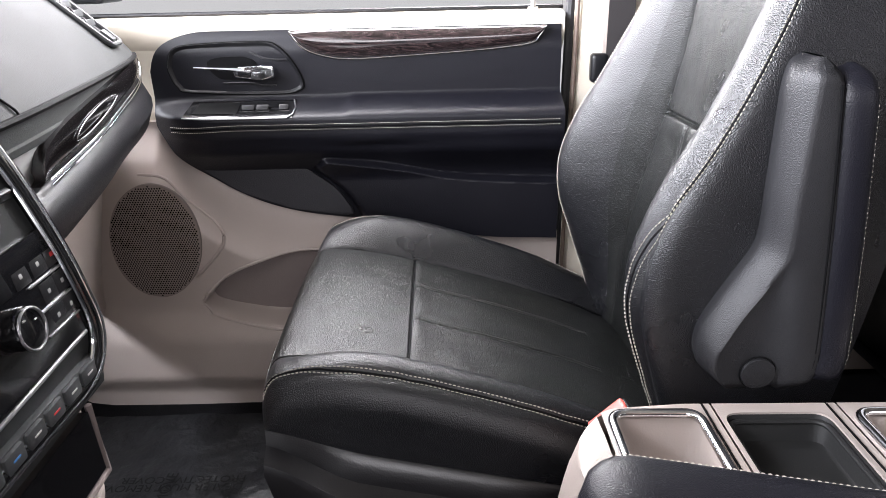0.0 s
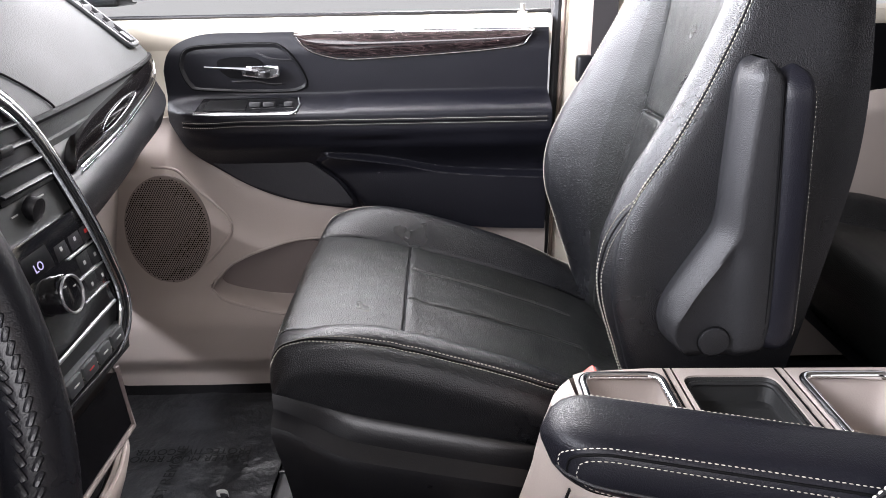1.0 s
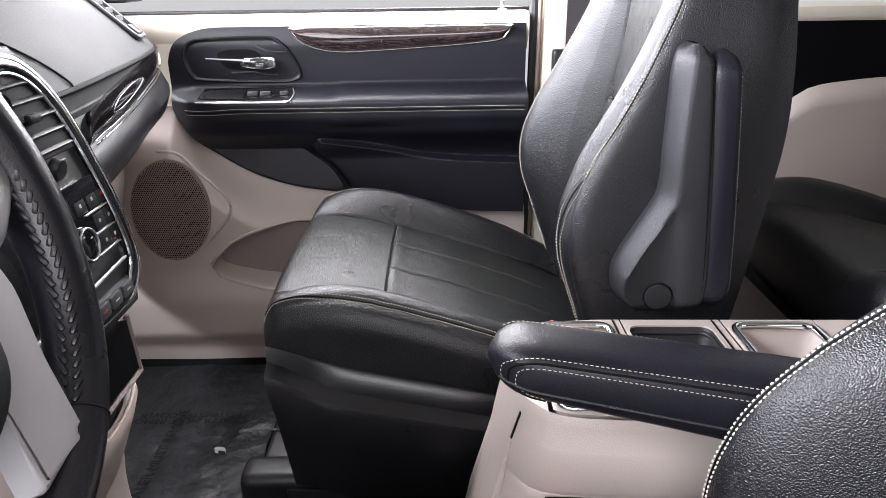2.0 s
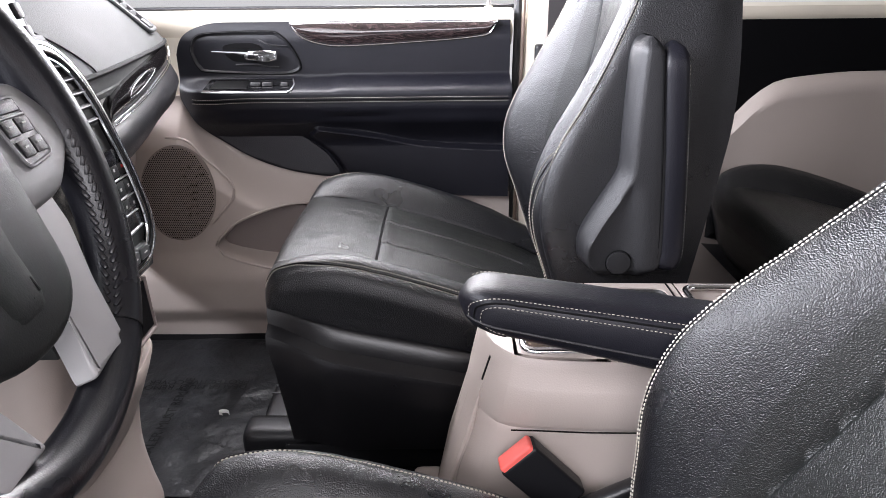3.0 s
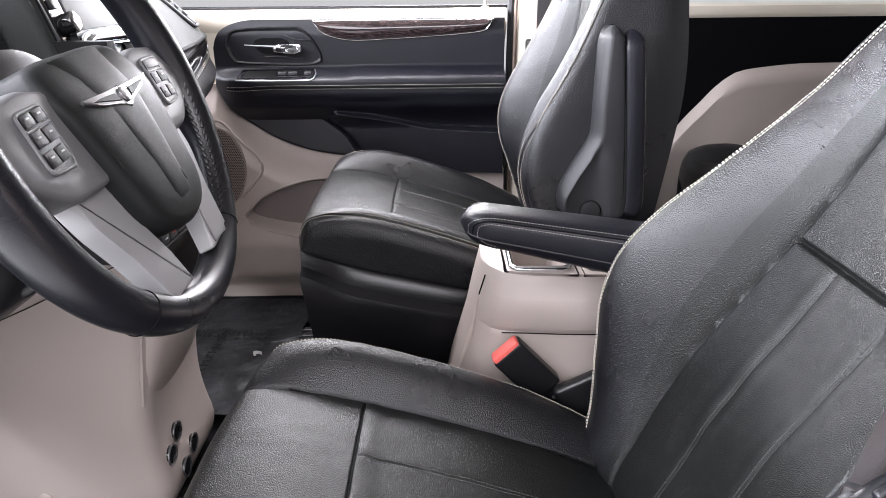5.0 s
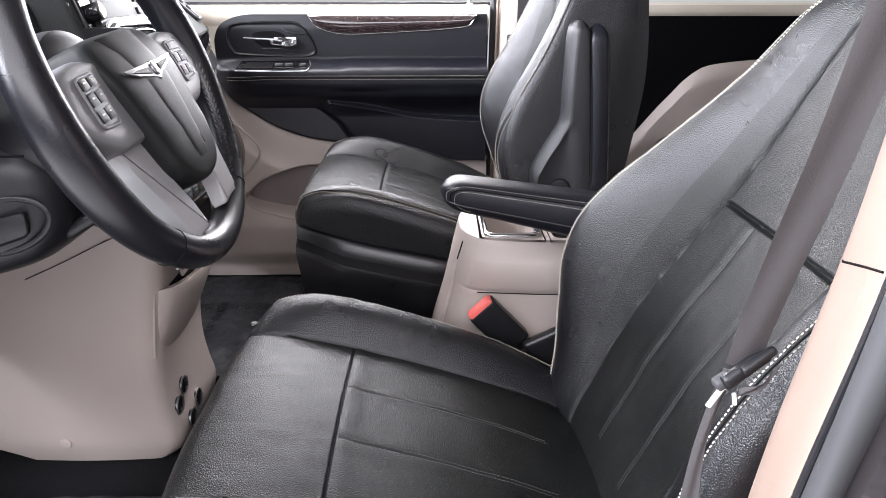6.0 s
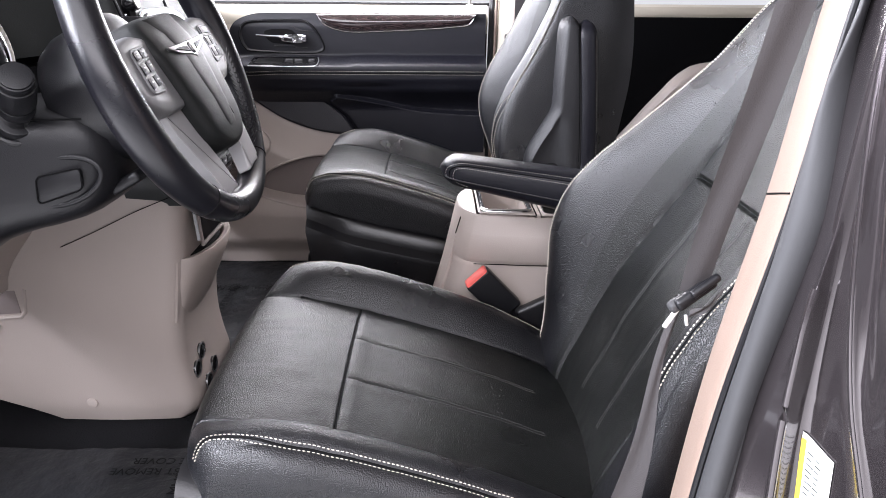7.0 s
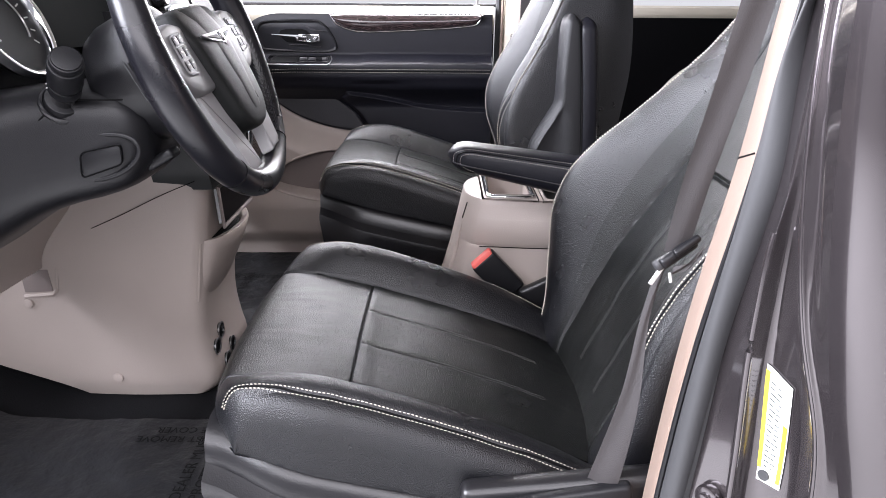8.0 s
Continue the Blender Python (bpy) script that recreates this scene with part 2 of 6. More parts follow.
def tube(points, r, n=8, closed=False, flat=1.0, up=(0, 0, 1)):
    """Rows of rings along a path; r a number or a function of 0..1; flat squeezes along up."""
    p = [Vector(q) for q in points]
    rows = []
    k = len(p)
    for i in range(k):
        a, b = (p[(i - 1) % k], p[(i + 1) % k]) if closed else (p[max(0, i - 1)], p[min(k - 1, i + 1)])
        d = (b - a).normalized()
        s = d.cross(Vector(up))
        s = s.normalized() if s.length > 1e-6 else Vector((1, 0, 0))
        w = s.cross(d)
        rr = r(i / (k - 1)) if callable(r) else r
        rows.append([p[i] + s * rr * math.cos(2 * math.pi * j / n) + w * rr * flat * math.sin(2 * math.pi * j / n) for j in range(n)])
    return rows


def pipe(name, points, r, mat, parent=None, label="", n=8, closed=False, flat=1.0, up=(0, 0, 1)):
    rows = tube(points, r, n, closed, flat, up)
    v, f = grid_mesh(rows, closed_u=closed, closed_v=True, cap=not closed)
    bm = bmesh.new()
    vs = [bm.verts.new(q) for q in v]
    for q in f:
        bm.faces.new([vs[k] for k in q])
    return part(name, bm, mat, parent, label)


def stitching(points, normal, parent, long=0.0031, gap=0.0017, wide=0.0012, mat=None, lift=0.0007):
    """A row of short thread dashes along a path; normal: the way out of the surface, a vector or a function of the index."""
    p = [Vector(q) for q in points]
    verts, faces = [], []
    dist, nxt = 0.0, 0.0
    for i in range(len(p) - 1):
        seg = p[i + 1] - p[i]
        ln = seg.length
        if ln < 1e-9:
            continue
        d = seg / ln
        while nxt < dist + ln:
            c = p[i] + d * (nxt - dist)
            nn = Vector(normal(i) if callable(normal) else normal).normalized()
            s = d.cross(nn).normalized()
            nn = s.cross(d)
            k = len(verts)
            c = c + nn * lift
            for e, hgt, wd in ((-0.5, 0.0, 0.5), (-0.22, 1.0, 1.0), (0.22, 1.0, 1.0), (0.5, 0.0, 0.5)):
                q = c + d * long * e
                verts += [q - s * wide * 0.5 * wd - nn * wide * 0.6, q + nn * wide * 0.55 * hgt, q + s * wide * 0.5 * wd - nn * wide * 0.6]
            for j in range(3):
                a, b = k + 3 * j, k + 3 * j + 3
                faces += [(a, a + 1, b + 1, b), (a + 1, a + 2, b + 2, b + 1)]
            nxt += long + gap
        dist += ln
    return mesh_ob("stitching", verts, faces, mat or THREAD, parent, "cream contrast stitching")


def disc(r, depth, m, n=32, r2=None, bevel=0.0):
    bm = bmesh.new()
    bmesh.ops.create_cone(bm, cap_ends=True, segments=n, radius1=r, radius2=r if r2 is None else r2, depth=depth)
    if bevel:
        es = [e for e in bm.edges if len(e.link_faces) == 2 and any(len(f.verts) > 4 for f in e.link_faces)]
        bmesh.ops.bevel(bm, geom=es, offset=bevel, segments=2, profile=0.6, affect="EDGES")
    bmesh.ops.transform(bm, matrix=m, verts=bm.verts)
    return bm


def axes(o, x, y, z):
    m = Matrix((Vector(x), Vector(y), Vector(z))).transposed().to_4x4()
    m.translation = Vector(o)
    return m


def round_outline(pts, r, seg=5):
    """A polygon with its corners rounded."""
    out = []
    n = len(pts)
    for i in range(n):
        p, a, b = Vector(pts[i]), Vector(pts[i - 1]), Vector(pts[(i + 1) % n])
        rr = r[i] if isinstance(r, (list, tuple)) else r
        da, db = (a - p), (b - p)
        la, lb = min(rr, da.length * 0.49), min(rr, db.length * 0.49)
        s, e = p + da.normalized() * la, p + db.normalized() * lb
        for k in range(seg + 1):
            u = k / seg
            out.append(tuple((1 - u) ** 2 * s + 2 * u * (1 - u) * p + u * u * e))
    return out


# ---- structure: the van's shell ----
FLOOR_Z = 0.085
slab("ground", [[(x, y, -0.42) for y in (-60, 60)] for x in (-60, 60)], (0, 0, -0.1), CONCRETE)
tagged(bpy.data.objects["ground"], "pale concrete hall floor under the van", "ground", kind="structure")


# unseen walls added so the low surroundings reflect darker on paint and leather
for name, y0, y1, x0, x1 in (("wall_unseen_side", -6.0, -6.0, -8.0, 9.0), ("wall_unseen_rear", -6.0, 9.0, 9.0, 9.0)):
    w_ = slab(name, [[(x0 + (x1 - x0) * u, y0 + (y1 - y0) * u, z) for z in np.linspace(-0.42, 4.2, 6)] for u in np.linspace(0, 1, 8)], (0.0, -0.1, 0) if y0 == y1 else (0.1, 0, 0), UNSEEN_WALL)
    tagged(w_, "plain grey wall added out of view to darken reflections", "wall", kind="structure")


def floor_z(x, y):
    toe = 0.30 * sstep(-0.62, -1.05, x)
    return FLOOR_Z - 0.01 + toe + 0.004 * noise.noise((x * 6, y * 6, 0))


slab("floor", [[(x, y, floor_z(x, y)) for y in np.linspace(-0.84, 0.86, 40)] for x in np.linspace(-1.1, 2.4, 80)], (0, 0, -0.06), CARPET)
tagged(bpy.data.objects["floor"], "black carpeted van floor", "floor", kind="structure")
slab("ceiling", [[(x, y, 1.27 - 0.05 * (y / 0.8) ** 2) for y in np.linspace(-0.78, 0.80, 12)] for x in np.linspace(-0.25, 2.4, 20)], (0, 0, 0.05), HEADLINER)
tagged(bpy.data.objects["ceiling"], "pale fabric headliner", "ceiling", kind="structure")
slab("wall_rear", [[(2.4, y, z) for z in (0.0, 1.3)] for y in (-0.84, 0.86)], (0.05, 0, 0), HEADLINER)
tagged(bpy.data.objects["wall_rear"], "plain tailgate trim closing the van", "wall", kind="structure")
slab("wall_front", [[(-1.1, y, z) for z in (0.0, 0.80)] for y in (-0.84, 0.86)], (-0.05, 0, 0), DARK_PLASTIC)
tagged(bpy.data.objects["wall_front"], "dark bulkhead in front of the footwells", "wall", kind="structure")


# ---- passenger door ----
BOUND = [(-0.456, 0.622), (-0.437, 0.593), (-0.395, 0.544), (-0.32, 0.492), (-0.23, 0.458), (-0.105, 0.438), (0.126, 0.404), (0.252, 0.398)]
PULL_LINE = [(-0.18, 0.564), (-0.149, 0.560), (-0.017, 0.537), (0.044, 0.524), (0.13, 0.515), (0.26, 0.508)]
FLAP_EDGE = [(0.43, -0.100), (0.441, -0.104), (0.47, -0.121), (0.499, -0.141), (0.52, -0.165), (0.541, -0.184), (0.556, -0.170)]


def door_y(x, z):
    y = 0.788
    arm = sstep(0.667, 0.637, z) * sstep(0.515, 0.612, z)
    front = 0.12 + 0.88 * math.sqrt(max(0.0, sstep(-0.46, -0.34, x)))
    y -= 0.066 * arm * front
    # the upholstered ledge over the armrest begins behind the switches
    y -= 0.008 * sstep(0.669, 0.658, z) * sstep(0.638, 0.650, z) * sstep(-0.125, -0.105, x)
    y -= 0.010 * sstep(0.60, 0.57, z)
    y -= 0.010 * sstep(0.775, 0.74, z)
    line = smooth_table(x, PULL_LINE)
    proud = sstep(line + 0.004, line - 0.006, z) * sstep(0.0, 0.016, x - smooth_table(z, FLAP_EDGE))
    y -= 0.018 * proud
    cup = math.exp(-(((x + 0.075) / 0.062) ** 2)) * sstep(0.600, 0.585, z) * sstep(line - 0.004, line + 0.008, z)
    return y + 0.010 * cup


door = thing("door_1", "closed front passenger door with black vinyl upper and beige lower trim", "car door", (-0.1, 0.86, 0.1), kind="structure")
rows = []
for x in np.linspace(-0.455, 0.256, 150):
    lo = smooth_table(x, BOUND)
    u_ = max(0.0, (-0.345 - x) / 0.11)
    top = 0.776 - 0.034 * u_ ** 2.3 - 0.030 * u_ ** 12
    zs = [*np.linspace(min(lo, 0.592), 0.592, 90), *np.linspace(0.596, 0.680, 30), *np.linspace(0.686, top, 14)]
    if lo > 0.592:
        zs = [*np.linspace(lo, lo + 0.0005, 90), *np.linspace(lo + 0.001, 0.680, 30), *np.linspace(0.686, top, 14)]
    rows.append([(x, door_y(x, z), z) for z in zs])
slab("upper_panel", rows, (0, 0.05, 0), LEATHER_SOFT, door, "padded black vinyl door panel with a long armrest")


def lower_y(x, z):
    b = smooth_table(x, BOUND)
    d = b - z
    y = 0.776 - 0.075 * sstep(0.0, 0.10, d) * sstep(0.20, -0.16, x)
    y -= 0.02 * sstep(0.30, 0.22, z) * sstep(0.25, -0.05, x)
    return y + 0.03 * sstep(0.16, 0.10, z)


POCKET_TOP = [(-0.404, 0.299), (-0.388, 0.322), (-0.352, 0.356), (-0.276, 0.387), (-0.199, 0.394), (-0.12, 0.378), (-0.085, 0.335)]
POCKET_LOW = [(-0.404, 0.299), (-0.383, 0.281), (-0.322, 0.262), (-0.25, 0.250), (-0.16, 0.256), (-0.085, 0.335)]


def pocket_depth(x, z):
    """How far the lens-shaped map pocket is sunk into the trim."""
    if not -0.404 < x < -0.085:
        return 0.0
    return 0.046 * sstep(0.0, 0.010, smooth_table(x, POCKET_TOP) - z) * sstep(0.0, 0.020, z - smooth_table(x, POCKET_LOW))


rows = [[(x, lower_y(x, z) + pocket_depth(x, z), z) for z in np.linspace(0.060, smooth_table(x, BOUND) + 0.004, 120)] for x in np.linspace(-0.70, 0.262, 220)]
slab("lower_panel", rows, (0, 0.06, 0), BEIGE, door, "moulded beige plastic lower door trim")
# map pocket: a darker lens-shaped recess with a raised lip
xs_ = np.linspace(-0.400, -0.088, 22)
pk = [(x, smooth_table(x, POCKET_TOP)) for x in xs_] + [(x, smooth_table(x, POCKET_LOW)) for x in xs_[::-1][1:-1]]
part("map_pocket", prism([(-0.245 + (x + 0.245) * 0.95, 0.322 + (z - 0.322) * 0.88) for x, z in pk], 0.004, axes((0, 0.7445, 0), (1, 0, 0), (0, 0, 1), (0, -1, 0)), 0.002), BEIGE_DARK, door, "darker beige floor of the recessed map pocket")
pipe("pocket_lip", [(x, lower_y(x, z) + 0.001, z) for x, z in pk], 0.0032, BEIGE, door, closed=True)
# speaker grille: fine dark mesh in an egg-shaped field, with a raised surround
def speaker_rim(a, k=1.0):
    return -0.465 + k * (0.078 * math.cos(a) + 0.019 * math.sin(a)), 0.428 + k * (0.106 * math.sin(a) - 0.018 * math.cos(a))


sp = [speaker_rim(2 * math.pi * k / 48) for k in range(48)]
part("speaker_grille", prism(sp, 0.008, axes((0, 0.701, 0), (1, 0, 0), (0, 0, 1), (0, -1, 0)), 0.004), MESH, door, "dark taupe perforated speaker grille")


def inside_speaker(x, z):
    a, b = x + 0.465, z - 0.428
    det = 0.078 * 0.106 + 0.019 * 0.018
    c, s = (0.106 * a - 0.019 * b) / det, (0.018 * a + 0.078 * b) / det
    return c * c + s * s < 0.93


vs, fs = [], []
pitch = 0.0046
for i in range(-26, 27):
    for j in range(-32, 33):
        x, z = -0.465 + pitch * (i + 0.5 * (j % 2)), 0.428 + pitch * 0.866 * j
        if inside_speaker(x, z):
            k = len(vs)
            for s in range(6):
                vs.append((x + 0.0016 * math.cos(s * math.pi / 3), 0.6925, z + 0.0016 * math.sin(s * math.pi / 3)))
            fs.append(tuple(k + s for s in range(6)))
tagged(mesh_ob("grille_holes", vs, fs, PRINT, door, "rows of small dark holes", flat=True), kind="stuff")
sur = spline([(-0.475, 0.552, 0), (-0.432, 0.545, 0), (-0.399, 0.508, 0), (-0.352, 0.460, 0), (-0.345, 0.428, 0), (-0.361, 0.401, 0), (-0.403, 0.357, 0)], 40)
pipe("speaker_surround", [(p.x, 0.698, p.y) for p in sur], 0.003, BEIGE, door)
# cream sill along the glass
rows = []
for x in np.linspace(-0.56, 0.262, 40):
    rows.append([(x, y, z) for y, z in ((0.792, 0.752), (0.789, 0.772), (0.792, 0.787), (0.803, 0.794), (0.83, 0.797), (0.85, 0.7965), (0.882, 0.796))])
slab("window_sill", rows, (0, 0.03, -0.03), CREAM, door, "cream window sill trim")
rows = []
for x in np.linspace(-0.72, -0.42, 20):
    rows.append([(x, 0.80 - 0.012 * sstep(0.78, 0.60, z), z) for z in np.linspace(0.55, 0.79, 10)])
slab("corner_trim", rows, (0, 0.05, 0), CREAM, door, "cream trim at the front corner of the door")
slab("outer_skin", [[(x, 0.93 - 0.03 * ((z - 0.4) / 0.5) ** 2, z) for z in np.linspace(-0.1, 0.79, 12)] for x in (-0.72, 0.27)], (0, 0.02, 0), PAINT, door, "dark painted outer skin")
pipe("glass_seal", [(-0.70, 0.866, 0.7995), (0.27, 0.866, 0.7995)], 0.0042, DARK_PLASTIC, door)
pipe("lock_knob", [(0.213, 0.838, 0.79), (0.213, 0.838, 0.815)], lambda u: 0.0035 + 0.0015 * sstep(0.5, 1, u), SILVER, door)
part("lock_ring", disc(0.009, 0.004, pose(0.213, 0.838, 0.799)), CREAM, door)
# wood inlay with a chrome lower edge
low = spline([(0.229, 0.7745, 0), (0.217, 0.757, 0), (0.203, 0.746, 0), (0.145, 0.739, 0), (0.06, 0.7335, 0), (-0.029, 0.729, 0), (-0.107, 0.7265, 0), (-0.151, 0.732, 0), (-0.187, 0.746, 0), (-0.208, 0.7715, 0)], 60)
rows = []
for p in low:
    rows.append([(p.x, 0.781 - 0.011 * math.sin(math.pi * u) ** 0.7, p.y + (0.7750 - p.y) * u) for u in np.linspace(0, 1, 12)])
slab("wood_inlay", rows, (0, 0.006, 0), WOOD, door, "dark glossy burl wood inlay", sharp=60)
pipe("chrome_strip", [(p.x, 0.777, p.y) for p in low], 0.0019, CHROME, door)
pipe("chrome_strip", [(-0.208 + 0.437 * u, 0.778, 0.7765) for u in np.linspace(0, 1, 12)], 0.0012, CHROME, door)
# inner handle in its dished bezel
hb = [(p.x, p.y) for p in spline([(-0.423, 0.725, 0), (-0.409, 0.750, 0), (-0.365, 0.757, 0), (-0.259, 0.759, 0), (-0.229, 0.750, 0), (-0.205, 0.722, 0), (-0.191, 0.688, 0), (-0.200, 0.675, 0), (-0.240, 0.670, 0), (-0.387, 0.675, 0), (-0.411, 0.685, 0), (-0.421, 0.705, 0)], 72, True)]
rows = []
for sc, y in ((1.0, 0.783), (1.0, 0.7770), (0.985, 0.7745), (0.965, 0.7748), (0.945, 0.7775), (0.90, 0.7800), (0.5, 0.7815), (0.05, 0.7820)):
    rows.append([(-0.307 + (x + 0.307) * (sc if sc > 0.9 else sc), y, 0.715 + (z - 0.715) * (1 - (1 - sc) * (1.7 if sc > 0.6 else 1.0))) for x, z in hb])
loft("handle_bezel", rows, DARK_PLASTIC, door, "satin black dished handle surround", sharp=60)
pipe("bezel_groove", [(x, 0.7765, z) for x, z in hb], 0.0013, PRINT, door, closed=True, n=6)
# flat black plate, the finger recess's shade put into its colour
cup = round_outline([(-0.357, 0.7285), (-0.332, 0.7345), (-0.290, 0.7350), (-0.272, 0.728), (-0.262, 0.706), (-0.285, 0.694), (-0.335, 0.697), (-0.352, 0.712)], 0.008, 4)
part("finger_shade", prism(cup, 0.004, axes((0, 0.7800, 0), (1, 0, 0), (0, 0, 1), (0, -1, 0)), 0.002), PRINT, door, "black plate standing in for the shaded finger recess")
pipe("door_handle", spline([(-0.374, 0.764, 0.7195), (-0.34, 0.757, 0.7180), (-0.305, 0.753, 0.7160), (-0.285, 0.754, 0.7140)], 20), lambda u: 0.0022 + 0.0045 * sstep(0.05, 0.9, u), CHROME, door, "chrome door handle", flat=0.75)
part("handle_root", prism(round_outline([(-0.305, 0.7195), (-0.268, 0.7215), (-0.236, 0.7200), (-0.235, 0.7010), (-0.262, 0.6985), (-0.304, 0.7025)], 0.005, 3), 0.014, axes((0, 0.7650, 0), (1, 0, 0), (0, 0, 1), (0, -1, 0)), 0.004, 3), CHROME, door, "bright chrome root of the handle")
part("lock_slider", rbox((0.022, 0.010, 0.011), 0.003, 2, pose(-0.285, 0.7510, 0.7095, 0, 4, 0)), GLOSS_BLACK, door, "small black lock slider")
pipe("dish_crease", spline([(-0.278, 0.774, 0.7420), (-0.255, 0.772, 0.7320), (-0.232, 0.7725, 0.7290), (-0.216, 0.774, 0.7285)], 16), 0.0016, DARK_PLASTIC, door)
pipe("dish_crease", spline([(-0.330, 0.776, 0.6905), (-0.285, 0.7725, 0.6910), (-0.262, 0.7725, 0.6860), (-0.238, 0.774, 0.6855)], 16), 0.0016, DARK_PLASTIC, door)
# window switches on the armrest
def on_ledge(x, z, lift):
    """A place on the sloping ledge over the armrest, raised from it."""
    return Vector((x, door_y(x, z) - 0.8 * lift, z + 0.6 * lift))


def ledge_plate(name, x0, x1, z0, z1, lift, thick, mat, lab=""):
    rows_ = [[on_ledge(x + (z - z0) * 0.5 * (1 - u), z, lift) for z in np.linspace(z0, z1, 7)] for u, x in ((u, x0 + (x1 - x0) * u) for u in np.linspace(0, 1, 16))]
    return slab(name, rows_, (0, thick, -thick), mat, door, lab)


ledge_plate("switch_plate", -0.395, -0.205, 0.6400, 0.6600, 0.0016, 0.003, GLOSS_BLACK, "gloss black switch plate")
# thin black plate paints the shade of the recess beside the switches
ledge_plate("switch_shade", -0.378, -0.300, 0.6455, 0.6575, 0.0026, 0.002, PRINT, "black plate standing in for the shaded recess beside the switches")
tr = [on_ledge(x, 0.6390, 0.0030) for x in np.linspace(-0.394, -0.214, 24)] + [on_ledge(-0.2045, 0.6440, 0.0030), on_ledge(-0.2020, 0.6515, 0.0030), on_ledge(-0.2080, 0.6590, 0.0030)]
pipe("switch_trim", tr, 0.0013, SILVER, door)
for x, w_ in ((-0.283, 0.021), (-0.258, 0.021), (-0.222, 0.016)):
    part("window_switch", rbox((w_, 0.010, 0.006), 0.002, 2, Matrix.Translation(on_ledge(x, 0.651, 0.004)) @ pose(0, 0, 0, 52, 0, 0)), DARK_PLASTIC, door)
    part("switch_mark", rbox((w_ * 0.5, 0.0016, 0.0008), 0.0003, 1, Matrix.Translation(on_ledge(x, 0.652, 0.0075)) @ pose(0, 0, 0, 52, 0, 0)), GREY_PLASTIC, door)
part("pull_badge", prism(round_outline([(-0.048, -0.0045), (0.0, -0.0055), (-0.002, 0.0035), (-0.050, 0.0045)], 0.002), 0.002, axes((-0.045, 0.760, 0.574), (1, 0, 0), (0, 0, 1), (0, -1, 0)), 0.001), DARK_PLASTIC, door)
# pocket flap under the armrest, the light on it put into a paler vinyl colour
fl = round_outline([(-0.415, 0.580), (-0.34, 0.579), (-0.27, 0.566), (-0.20, 0.541), (-0.145, 0.500), (-0.112, 0.446), (-0.23, 0.464), (-0.32, 0.498), (-0.385, 0.542)], 0.02, 4)
part("pocket_flap", prism(fl, 0.012, axes((0, 0.770, 0), (1, 0, 0), (0, 0, 1), (0, -1, 0)), 0.004), LIT_VINYL, door, "dark vinyl pocket flap")
for z in (0.6290, 0.6205):
    stitching([(x, door_y(x, z) - 0.0022, z - 0.006 * sstep(-0.30, -0.43, x)) for x in np.linspace(-0.42, 0.25, 100)], (0, -1, 0.3), door)
pipe("armrest_seam", [(x, door_y(x, 0.6245) - 0.0012, 0.6245 - 0.006 * sstep(-0.30, -0.43, x)) for x in np.linspace(-0.42, 0.25, 60)], 0.0015, PRINT, door)

# ---- passenger pillar, sliding door behind it ----
pil = thing("pillar_passenger", "cream trimmed centre pillar with a seat belt", "pillar", (0.33, 0.84, 0.1), kind="structure")
rows = []
for z in np.linspace(0.08, 1.25, 24):
    s = 0.008 * (z - 0.5) / 0.5
    rows.append([(0.288 + s, 0.86, z), (0.284 + s, 0.82, z), (0.292 + s, 0.806, z), (0.33 + s, 0.800, z), (0.40 + s, 0.802, z), (0.43 + s, 0.82, z), (0.43 + s, 0.88, z)])
slab("pillar_trim", rows, (0.0, 0.03, 0), CREAM, pil)
pipe("door_seal", [(0.270 + 0.008 * (z - 0.5) / 0.5, 0.815, z) for z in np.linspace(0.1, 1.2, 20)], 0.008, RUBBER, pil)
pipe("seal_trim", [(0.281 + 0.008 * (z - 0.5) / 0.5, 0.806, z) for z in np.linspace(0.1, 1.2, 20)], 0.004, DIMMED_CREAM, pil)
part("belt_anchor", rbox((0.03, 0.025, 0.05), 0.008, 3, pose(0.325, 0.792, 0.70)), DARK_PLASTIC, pil)
part("belt_slot", rbox((0.045, 0.006, 0.13), 0.002, 2, pose(0.352, 0.797, 0.78)), BEIGE, pil)
slab("belt_webbing", [[(0.335 + 0.045 * u, 0.786, z) for u in (0, 1)] for z in np.linspace(0.12, 1.15, 8)], (0, -0.0015, 0), WEBBING, pil, "dark grey belt webbing")

sd = thing("door_2", "closed sliding door with black upper and beige lower trim", "car door", (0.9, 0.86, 0.1), kind="structure")
SB = [(0.50, 0.20), (0.60, 0.36), (0.692, 0.474), (0.735, 0.528), (0.768, 0.566), (0.80, 0.603), (0.845, 0.637), (0.92, 0.651), (1.03, 0.659), (1.75, 0.66)]
slab("upper_panel", [[(x, 0.805 + 0.01 * sstep(0.7, 0.5, z), z) for z in np.linspace(0.25, 0.770, 20)] for x in np.linspace(0.435, 1.75, 40)], (0, 0.04, 0), BLACK_CLOTH, sd, "black vinyl panel")
rows = []
for x in [*np.linspace(0.50, 0.80, 60), *np.linspace(0.82, 1.75, 40)]:
    b = smooth_table(x, SB)
    rows.append([(x, 0.800 - 0.022 * sstep(0.0, 0.025, b - z) - 0.02 * sstep(0.0, 0.3, b - z), z) for z in np.linspace(0.09, b, 40)])
slab("lower_panel", rows, (0, 0.03, 0), BEIGE, sd, "taupe moulded lower trim")
slab("window_sill", [[(x, y, z) for y, z in ((0.806, 0.768), (0.801, 0.780), (0.806, 0.797), (0.83, 0.803))] for x in np.linspace(0.43, 1.75, 20)], (0, 0.03, -0.02), CREAM, sd)
